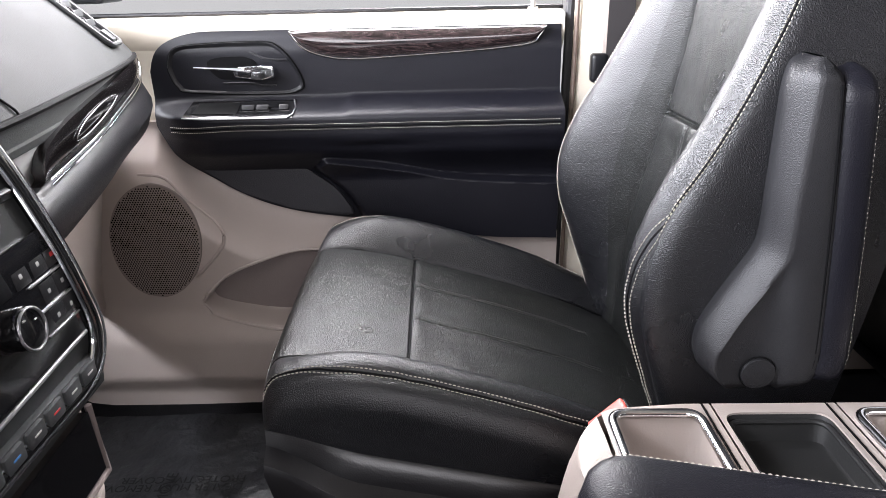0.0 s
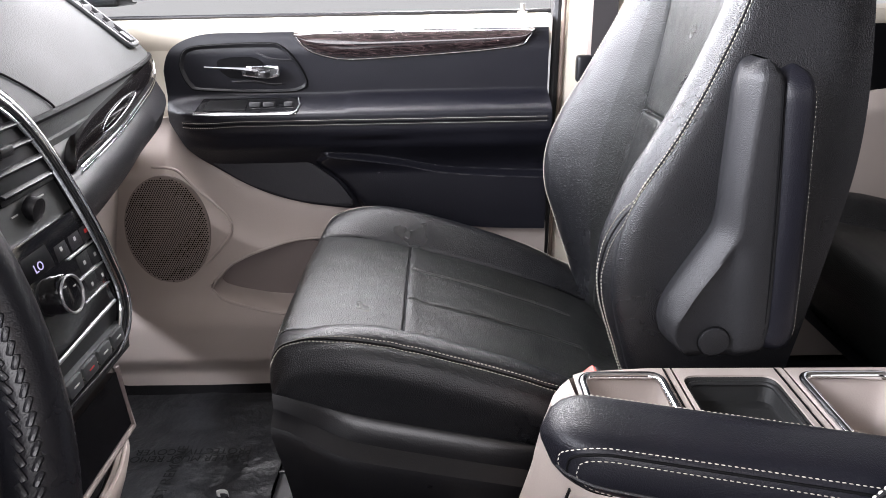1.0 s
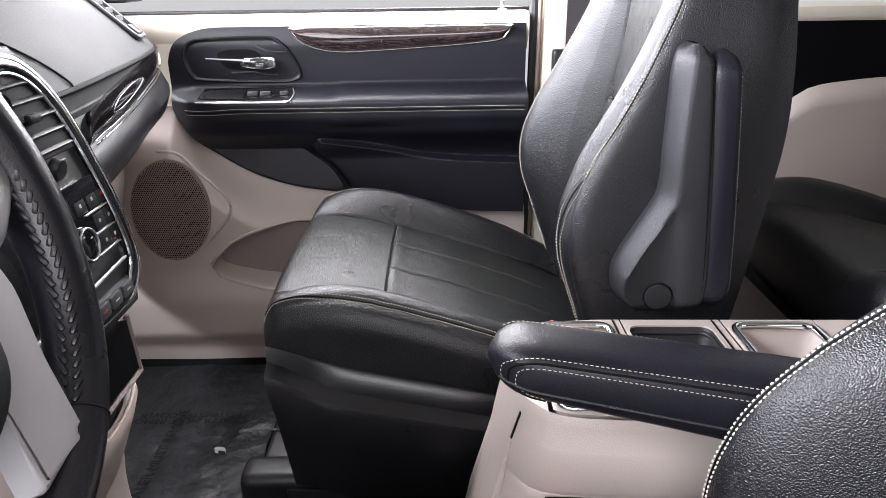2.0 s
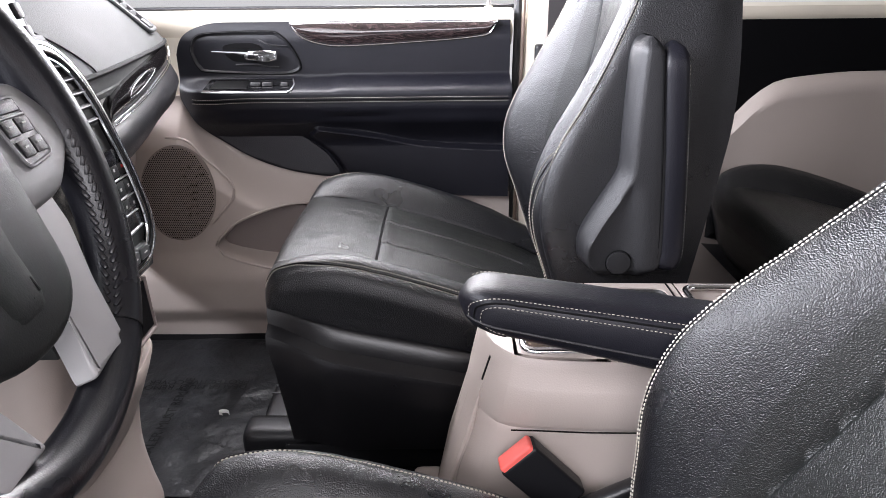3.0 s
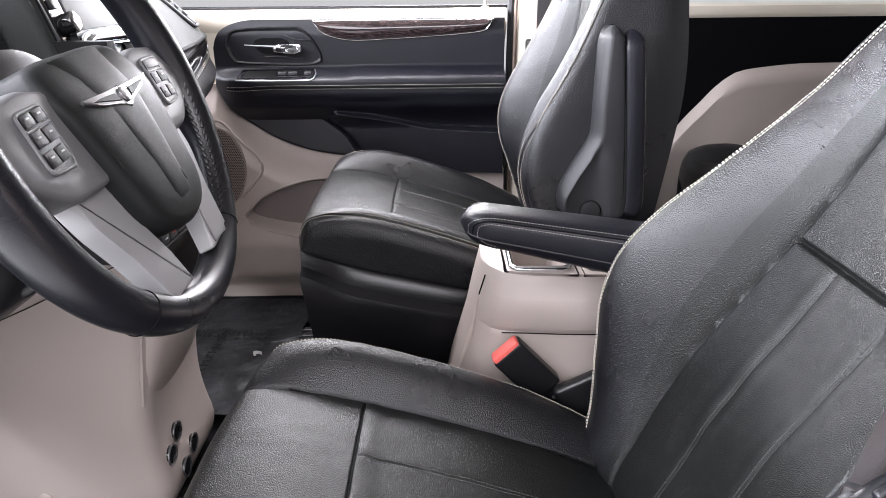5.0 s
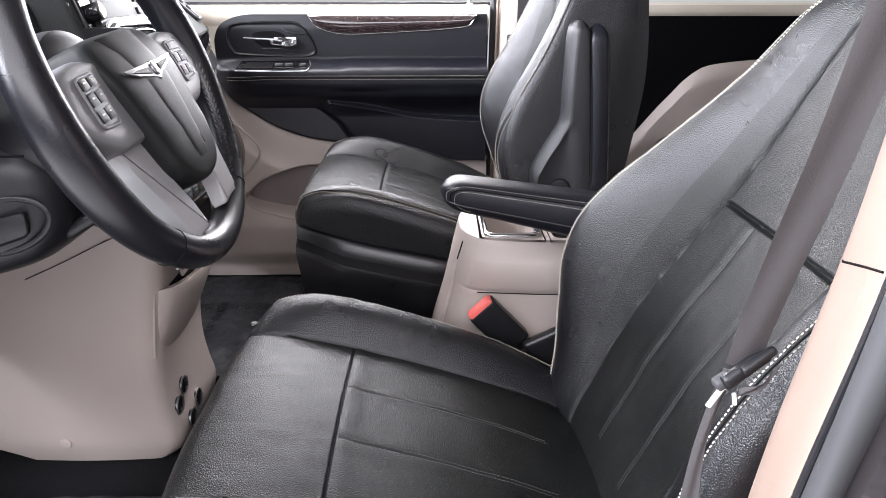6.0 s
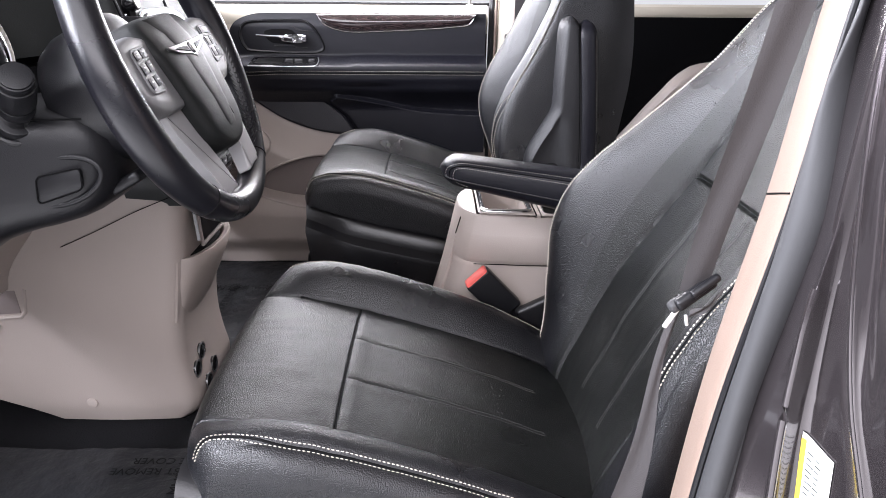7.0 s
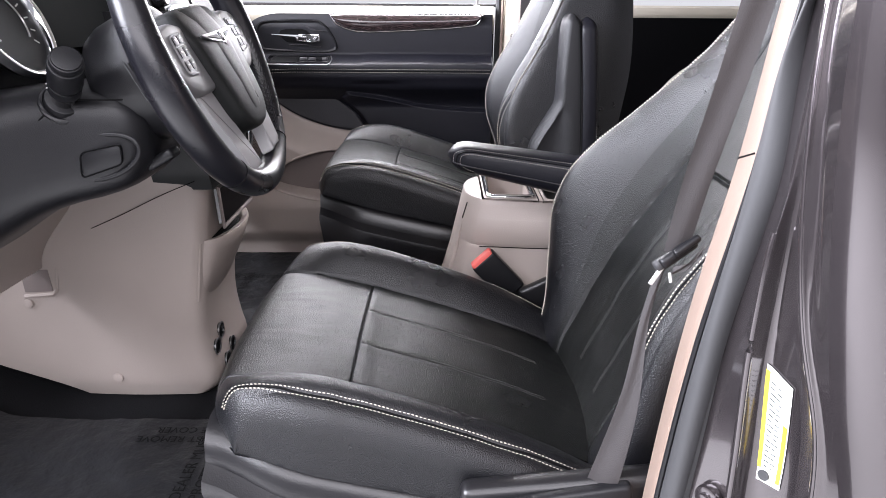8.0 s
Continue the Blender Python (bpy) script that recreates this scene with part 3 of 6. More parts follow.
slab("outer_skin", [[(x, 0.93, z) for z in (-0.1, 0.3, 0.79)] for x in (0.29, 2.4)], (0, 0.02, 0), PAINT, sd)
wall = slab("wall_passenger_upper", [[(x, 0.83, z) for z in (1.19, 1.30)] for x in (-0.6, 2.4)], (0, 0.05, 0), HEADLINER)
tagged(wall, "pale roof rail trim over the windows", "wall", kind="structure")
wall = slab("wall_passenger_rear", [[(x, 0.84, z) for z in (0.0, 0.5, 1.2)] for x in (1.76, 2.4)], (0, 0.05, 0), BEIGE_DARK)
tagged(wall, "beige rear quarter trim", "wall", kind="structure")
for name, x0, x1 in (("window_1", -0.70, 0.27), ("window_2", 0.43, 1.75)):
    w = slab(name, [[(x, 0.868 - 0.03 * (z - 0.8), z) for z in (0.80, 1.0, 1.2)] for x in (x0, x1)], (0, 0.004, 0), GLASS)
    w.visible_shadow = False
    tagged(w, "clear side window glass, closed", "window", kind="structure")
mir = thing("side_mirror", "dark door mirror outside the passenger window", "mirror", (-0.62, 1.0, 0.83))
part("housing", rbox((0.13, 0.22, 0.15), 0.04, 4, pose(-0.60, 1.03, 0.90, 0, 0, 12)), PAINT, mir)
part("foot", rbox((0.08, 0.10, 0.03), 0.01, 3, pose(-0.60, 0.93, 0.835)), DARK_PLASTIC, mir)
part("mirror_glass", rbox((0.004, 0.18, 0.11), 0.002, 2, pose(-0.531, 1.03, 0.90, 0, 0, 12)), CHROME, mir)

# ---- seats ----
BASE = [(-0.19, 0.440), (-0.165, 0.450), (-0.14, 0.455), (-0.10, 0.454), (-0.05, 0.446), (0.0, 0.434), (0.1, 0.405), (0.2, 0.370), (0.30, 0.327), (0.36, 0.300), (0.42, 0.285)]
INS = 0.165
CREST = 0.222
EDGE = 0.240
SIDE = 0.262


def cushion_top(x, v):
    """Height of the cushion's upper surface, v across from the seat's middle."""
    a = abs(v)
    z = smooth_table(x, BASE)
    fade = smooth_table(x, [(-0.19, 0.10), (-0.14, 0.35), (-0.09, 0.75), (-0.03, 1.0), (0.10, 1.0), (0.22, 0.9), (0.34, 0.6)])
    if a < INS:
        z += 0.008 * math.cos(a / INS * math.pi / 2) * sstep(-0.2, -0.05, x)
        if x > 0.004:
            for g in (-0.052, 0.052):
                z -= 0.0012 * math.exp(-(((v - g) / 0.0022) ** 2)) * sstep(0.27, 0.20, x)
                z += 0.0008 * math.exp(-(((abs(v - g) - 0.012) / 0.007) ** 2)) * sstep(0.27, 0.20, x)
        z -= 0.0030 * math.exp(-((x / 0.0014) ** 2))
        z += 0.002 * math.exp(-(((x - 0.012) / 0.009) ** 2))
    else:
        u = (a - INS) / (CREST - INS)
        z += 0.044 * fade * (math.sin(min(u, 1) * math.pi / 2) if u < 1 else 1 - 0.9 * ((a - CREST) / (SIDE - CREST)) ** 2)
    z -= 0.0050 * math.exp(-(((a - INS) / 0.0016) ** 2))
    z -= 0.0020 * math.exp(-(((a - EDGE) / 0.0020) ** 2))
    z += 0.0012 * noise.noise((x * 22, v * 22, 3)) + 0.0006 * noise.noise((x * 60, v * 60, 5))
    return z


def cushion_point(s, q, deep=0.0, corner=0.022):
    """s: along, below 0 on the front roll; q: across, beyond +-SIDE down the flank."""
    drop, x = 0.0, s
    front = -0.150
    if s < front:
        d = front - s
        if d < 0.055:
            ang = d / 0.055 * math.pi / 2
            x, drop = front - 0.024 * math.sin(ang), 0.045 * (1 - math.cos(ang))
        else:
            x, drop = front - 0.024 + 0.25 * (d - 0.055), 0.045 + (d - 0.055)
    a = abs(q)
    v = a
    if a > EDGE:
        d = a - EDGE
        if d < 0.05:
            ang = d / 0.05 * math.pi / 2
            v, dd = EDGE + 0.024 * math.sin(ang), 0.030 * (1 - math.cos(ang))
        else:
            v, dd = EDGE + 0.024 - 0.10 * (d - 0.05), 0.030 + (d - 0.05)
        drop = drop + dd
    x += corner * (v / SIDE) ** 4 * sstep(0.05, -0.15, s)
    v *= 1 - 0.05 * sstep(-0.05, -0.20, s) - 0.04 * sstep(0.15, 0.40, s)
    z = cushion_top(max(x, -0.19), min(v, EDGE)) - drop
    floor = smooth_table(x, [(-0.2, 0.430), (-0.05, 0.388), (0.14, 0.346), (0.4, 0.29)]) - deep
    return x, math.copysign(v, q), max(z, floor)


def dense(a, b, n, at, width=0.007, extra=17):
    """Numbers from a to b, closer together round the given places."""
    vals = set(np.round(np.linspace(a, b, n), 5))
    for c in at:
        vals |= set(np.round(np.linspace(c - width, c + width, extra), 5))
    return sorted(v for v in vals if a - 1e-9 <= v <= b + 1e-9)


def back_profile(s):
    """Forward place of the backrest's middle at the height s above its foot."""
    return smooth_table(s, [(-0.06, -0.03), (0.0, -0.004), (0.10, 0.006), (0.20, 0.012), (0.30, 0.006), (0.40, 0.0), (0.52, 0.004), (0.62, 0.010), (0.70, 0.0)])


def back_wing(s):
    return smooth_table(s, [(-0.06, 0.015), (0.04, 0.030), (0.12, 0.066), (0.20, 0.100), (0.26, 0.111), (0.32, 0.104), (0.38, 0.086), (0.46, 0.058), (0.53, 0.036), (0.66, 0.014)])


def back_half(s):
    return smooth_table(s, [(-0.06, 0.225), (0.05, 0.240), (0.2, 0.245), (0.4, 0.236), (0.55, 0.215), (0.62, 0.19), (0.68, 0.14), (0.70, 0.09)])


BINS = 0.142


def back_point(s, q, k=1.0, split=0.372):
    """q across: inside +-1 the front face, beyond to +-2 the flank running back. Returns forward, across, up."""
    h = back_half(s)
    a = abs(q)
    bi = BINS * (1 - 0.10 * sstep(0.1, 0.5, s)) * h / 0.25
    if a <= 1.0:
        v = a * h * 0.955
        f = back_profile(s)
        if v < bi:
            f += -0.010 * (1 - (v / bi) ** 2)
            if s < split:
                f -= 0.0015 * math.exp(-(((v - 0.048) / 0.0024) ** 2)) * sstep(0.03, 0.09, s)
                f += 0.0010 * math.exp(-(((abs(v - 0.048) - 0.012) / 0.007) ** 2)) * sstep(0.03, 0.09, s)
            f -= 0.006 * math.exp(-(((s - split) / 0.0028) ** 2)) - 0.0018 * math.exp(-(((s - split + 0.015) / 0.010) ** 2))
        else:
            u = (v - bi) / (h * 0.955 - bi)
            f += k * back_wing(s) * (math.sin(min(1.0, u / 0.82) * math.pi / 2) ** 1.1 - 0.12 * max(0.0, (u - 0.82) / 0.18) ** 2)
        f -= 0.0055 * math.exp(-(((v - bi) / 0.0022) ** 2))
        f += 0.0012 * noise.noise((s * 22, q * 5, 9)) + 0.0006 * noise.noise((s * 60, q * 14, 11))
    else:
        w = a - 1.0
        ang = min(w / 0.25, 1.0) * math.pi / 2
        v = h * 0.955 + 0.014 * math.sin(ang) * (h / 0.25)
        f0 = back_profile(s) + k * back_wing(s) * 0.88
        back = -0.135 + 0.05 * sstep(0.35, 0.7, s)
        f = f0 - 0.022 * (1 - math.cos(ang)) - max(0.0, w - 0.25) / 0.75 * (f0 - 0.022 - back)
        v -= 0.018 * sstep(0.7, 1.0, w)
    return f, math.copysign(v, q), s


def seat(name, label, yc, dx, dz, foot, recline, group="front seats", coarse=1, worn=1.0, deep=0.0, corner=0.022, split=0.372, seam=((0.0, 0.935), (0.64, 0.935))):
    """A bucket seat: cushion and backrest panels, base and stitching."""
    root = thing(name, label, "car seat", (dx, yc, FLOOR_Z), group)

    def cpt(s, q):
        x, v, z = cushion_point(s, q, deep, corner)
        return Vector((x + dx, yc + v, z + dz))

    def panel(nm, ss, qs, mat, lab=""):
        v, f = grid_mesh([[cpt(s, q) for s in ss] for q in qs])
        mesh_ob(nm, v, f, mat, root, lab, 60)

    n = 1 if coarse == 1 else 0
    s_all = dense(-0.27 - deep, 0.40, 70 if n else 34, (0.0,) if n else ())
    s_front = [s for s in s_all if s <= 0.0001]
    s_rear = [s for s in s_all if s >= -0.0001]
    if s_rear[0] > s_front[-1]:
        s_rear = [s_front[-1]] + s_rear
    q_ins = dense(-INS, INS, 50 if n else 16, (-INS, INS, -0.052, 0.052) if n else ())
    q_bol = dense(INS, 0.40, 46 if n else 14, (INS, EDGE) if n else ())
    panel("cushion_front", s_front, q_ins, LEATHER_PANEL, "plain front panel of grained black leather")
    panel("cushion_insert", s_rear, q_ins, LEATHER_PANEL, "fluted black leather seat panel")
    panel("cushion_bolster", s_all, q_bol, LEATHER, "padded side bolster of grained black leather")
    panel("cushion_bolster", s_all, [-q for q in q_bol], LEATHER, "padded side bolster of grained black leather")

    th = radians(recline)
    up, fw = Vector((math.sin(th), 0, math.cos(th))), Vector((-math.cos(th), 0, math.sin(th)))
    o = Vector((foot[0], yc, foot[1]))

    def bpt(s, q):
        f, v, u = back_point(s, q, worn if q < 0 else 1.0, split)
        return o + up * u + fw * f + Vector((0, v, 0))

    def bpanel(nm, ss, qs, mat, lab=""):
        v, f = grid_mesh([[bpt(s, q) for s in ss] for q in qs])
        mesh_ob(nm, v, f, mat, root, lab, 60)

    b_all = dense(-0.05, 0.70, 80 if n else 30, (split,) if n else ())
    lo = [s for s in b_all if s <= split + 0.0001]
    hi = [s for s in b_all if s >= split - 0.0001]
    if hi[0] > lo[-1]:
        hi = [lo[-1]] + hi
    q_in = dense(-0.66, 0.66, 150 if n else 20, ())
    q_out = dense(0.66, 1.0, 60 if n else 10, (1.0,), 0.01, 5) + [1 + w for w in (0.03, 0.06, 0.1, 0.15, 0.2, 0.25, 0.35, 0.5, 0.65, 0.75, 0.85, 0.93, 1.0)]
    bpanel("back_insert", lo, q_in, LEATHER_PANEL, "fluted black leather lower back panel")
    bpanel("back_upper", hi, q_in, LEATHER_PANEL, "plain black leather upper back panel")
    bpanel("back_bolster", b_all, q_out, LEATHER, "large black leather wing of the backrest")
    bpanel("back_bolster", b_all, [-q for q in q_out], LEATHER, "large black leather wing of the backrest")
    rows = [[bpt(s, q) if abs(q) > 1.9 else None for q in (-2.0, 2.0)] for s in b_all]
    v, f = grid_mesh([[a.lerp(b, u) - fw * 0.012 * math.sin(math.pi * u) for u in np.linspace(0, 1, 9)] for a, b in rows])
    mesh_ob("back_shell", v, f, DARK_PLASTIC, root, "black panel behind the backrest")

    # seams: double contrast rows along the cushion edge and the wings
    if n:
        pipe("cross_seam", [cpt(0.0, v) + Vector((0, 0, 0.0010)) for v in np.linspace(-INS, INS, 40)], 0.0009, PRINT, root, n=6)
        for sg in (-1, 1):
            pipe("insert_seam", [cpt(s, sg * INS) + Vector((0, 0, 0.0022)) for s in np.linspace(-0.10, 0.36, 80)], 0.0011, PRINT, root, n=6)
            for e in (0.2370, 0.2434):
                stitching([cpt(s, sg * e) for s in np.linspace(-0.185, 0.33, 110)], (0, sg * 0.4, 1), root)
            pipe("edge_seam", [cpt(s, sg * 0.2402) + Vector((0, 0, 0.0004)) for s in np.linspace(-0.18, 0.33, 80)], 0.0014, PRINT, root, n=6)
            for g in (-0.0028, 0.0028):
                stitching([cpt(s, sg * 0.052 + g) + Vector((0, 0, 0.0004)) for s in np.linspace(0.012, 0.26, 60)], (0, 0, 1), root, 0.0032, 0.0022, 0.0008, DULL_THREAD)
                stitching([bpt(s, (sg * 0.048 + g) / (back_half(s) * 0.955)) + fw * 0.0005 for s in np.linspace(0.04, 0.36, 70)], fw, root, 0.0032, 0.0022, 0.0008, DULL_THREAD)
            way = seam if sg < 0 else ((0.0, 0.935), (0.64, 0.935))
            for off in (-0.016, 0.016):
                line = [bpt(s, sg * (smooth_table(s, way) + off)) for s in np.linspace(-0.02, 0.64, 140)]
                face = [(bpt(s, sg * (smooth_table(s, way) + off + 0.02)) - bpt(s, sg * (smooth_table(s, way) + off - 0.02))).cross(bpt(s + 0.01, sg * smooth_table(s, way)) - bpt(s - 0.01, sg * smooth_table(s, way))).normalized() * sg for s in np.linspace(-0.02, 0.64, 140)]
                face = [w if w.dot(fw + Vector((0, sg, 0))) > 0 else -w for w in face]
                stitching(line, lambda i: face[i], root, lift=0.0012)
            pipe("wing_seam", [bpt(s, sg * smooth_table(s, way)) for s in np.linspace(-0.02, 0.64, 110)], 0.0011, PRINT, root, n=6)

    if deep:
        # a pedestal set back under the cushion
        loft("pedestal", [[(dx + x, yc + y, z) for x, y in round_outline([(-0.02 + k, -0.17), (0.34, -0.17), (0.34, 0.17), (-0.02 + k, 0.17)], 0.03)] for z, k in ((FLOOR_Z, 0.10), (0.20, 0.06), (0.33, 0.0))], SKIRT, root, "black pedestal under the cushion", sharp=50)
        mesh_ob("cushion_pan", [(dx - 0.16, yc - 0.24, 0.402 - deep), (dx + 0.38, yc - 0.24, 0.36 - deep), (dx + 0.38, yc + 0.24, 0.36 - deep), (dx - 0.16, yc + 0.24, 0.402 - deep)], [(0, 1, 2, 3)], SKIRT, root)
        return root

    # base: a black valance with a rolled upper edge, front apron and floor rails
    rows = []
    for x in np.linspace(-0.158, 0.40, 28):
        zt = smooth_table(x, [(-0.2, 0.424), (-0.05, 0.381), (0.14, 0.339), (0.4, 0.286)]) + dz
        ring = []
        w = 0.262 - 0.03 * sstep(-0.05, -0.158, x)
        for v, z in ((-w + 0.03, zt + 0.012), (-w + 0.012, zt + 0.004), (-w + 0.002, zt - 0.008), (-w, zt - 0.030), (-w - 0.010, zt - 0.036), (-w - 0.020, zt - 0.041), (-w - 0.023, zt - 0.054), (-w - 0.006, zt - 0.11), (-w + 0.02, FLOOR_Z + 0.07), (w - 0.02, FLOOR_Z + 0.07), (w + 0.006, zt - 0.11), (w + 0.023, zt - 0.054), (w + 0.020, zt - 0.041), (w + 0.010, zt - 0.036), (w, zt - 0.030), (w - 0.002, zt - 0.008), (w - 0.012, zt + 0.004), (w - 0.03, zt + 0.012)):
            ring.append((x + dx + 0.08 * max(0.0, zt - 0.06 - z) * sstep(0.30, -0.158, x), yc + v, z))
        rows.append(ring)
    loft("seat_base", rows, SKIRT, root, "black plastic seat valance", sharp=50)
    for sg in (-1, 1):
        part("floor_rail", rbox((0.52, 0.035, 0.05), 0.006, 2, pose(dx + 0.10, yc + sg * 0.19, FLOOR_Z + 0.03)), DARK_PLASTIC, root)
        forward = 0.05 if yc > 0 else 0.0
        part("rail_cap", rbox((0.12, 0.062, 0.065), 0.018, 3, pose(dx - 0.125 - forward, yc + sg * 0.17, FLOOR_Z + 0.040)), DARK_PLASTIC, root)
        if yc > 0:
            part("rail_bridge", rbox((0.07, 0.13, 0.05), 0.010, 3, pose(dx - 0.175, yc + sg * 0.085, FLOOR_Z + 0.040)), DARK_PLASTIC, root)
            for k in range(2):
                part("rail_spring", rbox((0.050, 0.004, 0.004), 0.0018, 2, pose(dx - 0.185, yc + sg * (0.045 + 0.026 * k), FLOOR_Z + 0.066)), GREY_PLASTIC, root)
    return root


passenger = seat("passenger_seat", "black leather front passenger seat with its armrest folded up", 0.413, 0.0, 0.0, (0.314, 0.320), 9.0, split=0.357, seam=((-0.02, 0.95), (0.20, 0.95), (0.29, 0.99), (0.36, 1.08), (0.48, 1.11), (0.64, 1.13)))
driver = seat("driver_seat", "black leather driver seat, reclined, with its armrest down", -0.413, 0.0, -0.058, (0.303, 0.275), 28.5, worn=0.55, corner=0.055)
seat("second_row_seat", "dark leather second-row seat behind the passenger seat", 0.45, 0.845, 0.0, (1.16, 0.335), 18.0, "rear seats", coarse=0, deep=0.10)


# ---- armrests on the seats ----
def bar_sections(path, half_w, half_h, n=20, power=0.75, side=Vector((0, 1, 0))):
    """Rounded-rectangle rings along a path in the x-z plane; half sizes may be functions of 0..1."""
    p = [Vector(q) for q in path]
    rows = []
    k = len(p)
    for i in range(k):
        u = i / (k - 1)
        d = (p[min(k - 1, i + 1)] - p[max(0, i - 1)]).normalized()
        w = side.cross(d).normalized()
        a = half_w(u) if callable(half_w) else half_w
        b = half_h(u) if callable(half_h) else half_h
        ring = []
        for j in range(n):
            t = 2 * math.pi * j / n
            c, s = math.cos(t), math.sin(t)
            ring.append(p[i] + side * a * math.copysign(abs(c) ** power, c) + w * b * math.copysign(abs(s) ** power, s))
        rows.append(ring)
    return rows


def round_end(u, at=0.10):
    return math.sqrt(max(0.02, 1 - max(0, (at - u) / at) ** 2))


path = [(0.123 + 0.30 * u, -0.127 - 0.036 * u, 0.573 - 0.046 * u) for u in np.linspace(0, 1, 40)]
a_rows = bar_sections(path, lambda u: 0.037 * round_end(u, 0.13), lambda u: (0.022 + 0.016 * u) * round_end(u, 0.11), 32, 0.62)
armrest = loft("armrest", a_rows, LEATHER_SOFT, driver, "padded black leather armrest, lowered", sharp=60)
for zz, tip in ((0.34, 0.065), (0.51, 0.046), (0.68, 0.028)):
    # along the side, then round the nose and back underneath
    way = [(u, zz) for u in np.linspace(1.0, 0.15, 90)]
    way += [(0.15 - (0.15 - tip) * math.sin(a), -0.10 + (zz + 0.10) * math.cos(a)) for a in np.linspace(0, math.pi, 50)[1:]]
    pts = []
    for u, z_ in way:
        c = Vector(path[0]).lerp(Vector(path[-1]), u)
        t = math.asin(z_)
        hw, hh = 0.0374 * round_end(u, 0.13), (0.0224 + 0.016 * u) * round_end(u, 0.11)
        pts.append(c + Vector((0, -hw * math.cos(t) ** 0.62, math.copysign(hh * abs(math.sin(t)) ** 0.62, t))))
    if zz == 0.51:
        pipe("armrest_seam", pts, 0.0010, PRINT, armrest, n=6)
    else:
        stitching(pts, (0, -1, 0.5), armrest, 0.0027, 0.0016, 0.0008)
pts = [Vector(path[i]) + Vector((0, 0.037 * 0.80 * round_end(i / 39, 0.13), (0.0222 + 0.016 * i / 39) * 0.80 * round_end(i / 39, 0.11))) for i in range(2, 40)]
stitching(pts, (0, 1, 1), armrest, 0.0027, 0.0016, 0.0008)
pipe("armrest_seam", [Vector(path[i]) + Vector((0, -0.0372 * round_end(i / 39, 0.13), -0.009 - 0.004 * i / 39)) for i in range(1, 40)], 0.0014, GRAINED, armrest, n=6)

# passenger armrest, folded up: a hard bracket with a padded strip behind it
FRONT = [(0.478, 0.324), (0.486, 0.310), (0.500, 0.297), (0.519, 0.294), (0.540, 0.299), (0.565, 0.312), (0.595, 0.330), (0.616, 0.342), (0.632, 0.346), (0.677, 0.347), (0.745, 0.349), (0.768, 0.350), (0.782, 0.353), (0.791, 0.359), (0.796, 0.368)]
BACK = [(0.478, 0.390), (0.491, 0.404), (0.510, 0.408), (0.550, 0.407), (0.611, 0.404), (0.671, 0.400), (0.712, 0.396), (0.754, 0.392), (0.780, 0.387), (0.790, 0.381), (0.796, 0.373)]
RIDGE = [(0.478, 0.326), (0.500, 0.309), (0.520, 0.308), (0.540, 0.317), (0.562, 0.329), (0.585, 0.344), (0.607, 0.3555), (0.623, 0.3615), (0.665, 0.3625), (0.732, 0.3650), (0.764, 0.3665), (0.785, 0.3680), (0.796, 0.3705)]
STEP = [(0.478, 0.370), (0.511, 0.369), (0.542, 0.368), (0.582, 0.3635), (0.607, 0.3615), (0.623, 0.3655), (0.732, 0.3690), (0.785, 0.3710), (0.796, 0.3715)]
rows = []
for z in [*np.linspace(0.478, 0.60, 40), *np.linspace(0.604, 0.770, 40), *np.linspace(0.773, 0.796, 14)]:
    a, b, r_, s_ = (smooth_table(z, t) for t in (FRONT, BACK, RIDGE, STEP))
    lean = 0.055 * (z - 0.50) + 0.012 * sstep(0.772, 0.797, z) ** 2 + 0.010 * sstep(0.495, 0.477, z) ** 2
    dip = 0.0035 * sstep(0.615, 0.590, z)
    m_ = (r_ + s_) / 2
    sec = [(a + 0.004, 0.170), (a, 0.150), (a + 0.0006, 0.143), (a + 0.003, 0.1375), (a + 0.35 * (r_ - a), 0.1310), (r_ - 0.004, 0.1208), (r_ - 0.0012, 0.1192), (r_ + 0.0012, 0.1187 + 0.5 * dip), (m_, 0.1185 + dip), (s_ - 0.0015, 0.1185 + dip), (s_ + 0.0015, 0.1183)]
    sec += [(s_ + 0.5 * (b - s_), 0.1186), (b - 0.006, 0.1195), (b - 0.0018, 0.1220), (b, 0.1270), (b, 0.145), (b - 0.004, 0.170)]
    rows.append([(x, y + lean, z) for x, y in sec])
bracket = loft("armrest_bracket", rows, GRAINED, passenger, "grained black plastic armrest bracket, folded up", sharp=60)
part("hinge_cap", disc(0.0165, 0.008, axes((0.347, 0.1215, 0.501), (1, 0, 0), (0, 0, 1), (0, -1, 0)), 36, bevel=0.002), GRAINED, bracket)
pipe("cap_joint", [(0.347 + 0.0172 * math.cos(a), 0.1212, 0.501 + 0.0172 * math.sin(a)) for a in np.linspace(0, 2 * math.pi, 41)[:-1]], 0.0009, PRINT, bracket, closed=True, n=6)
pad_path = [(0.4195 - 0.018 * u ** 1.5 - 0.010 * sstep(0.10, 0.0, u), 0.143 + 0.016 * u, 0.482 + 0.307 * u) for u in np.linspace(0, 1, 40)]
pad = loft("armrest_pad", bar_sections(pad_path, lambda u: 0.026 * round_end(1 - u, 0.10) * round_end(u, 0.06), lambda u: 0.020 * round_end(1 - u, 0.10) * round_end(u, 0.06), 24, 0.7), LEATHER_SOFT, passenger, "padded black leather strip of the folded armrest", sharp=60)
pts = []
for i in range(2, 38):
    k = round_end(1 - i / 39, 0.10) * round_end(i / 39, 0.06)
    pts.append(Vector(pad_path[i]) + Vector((0.0150 * k, -0.0198 * k, 0)))
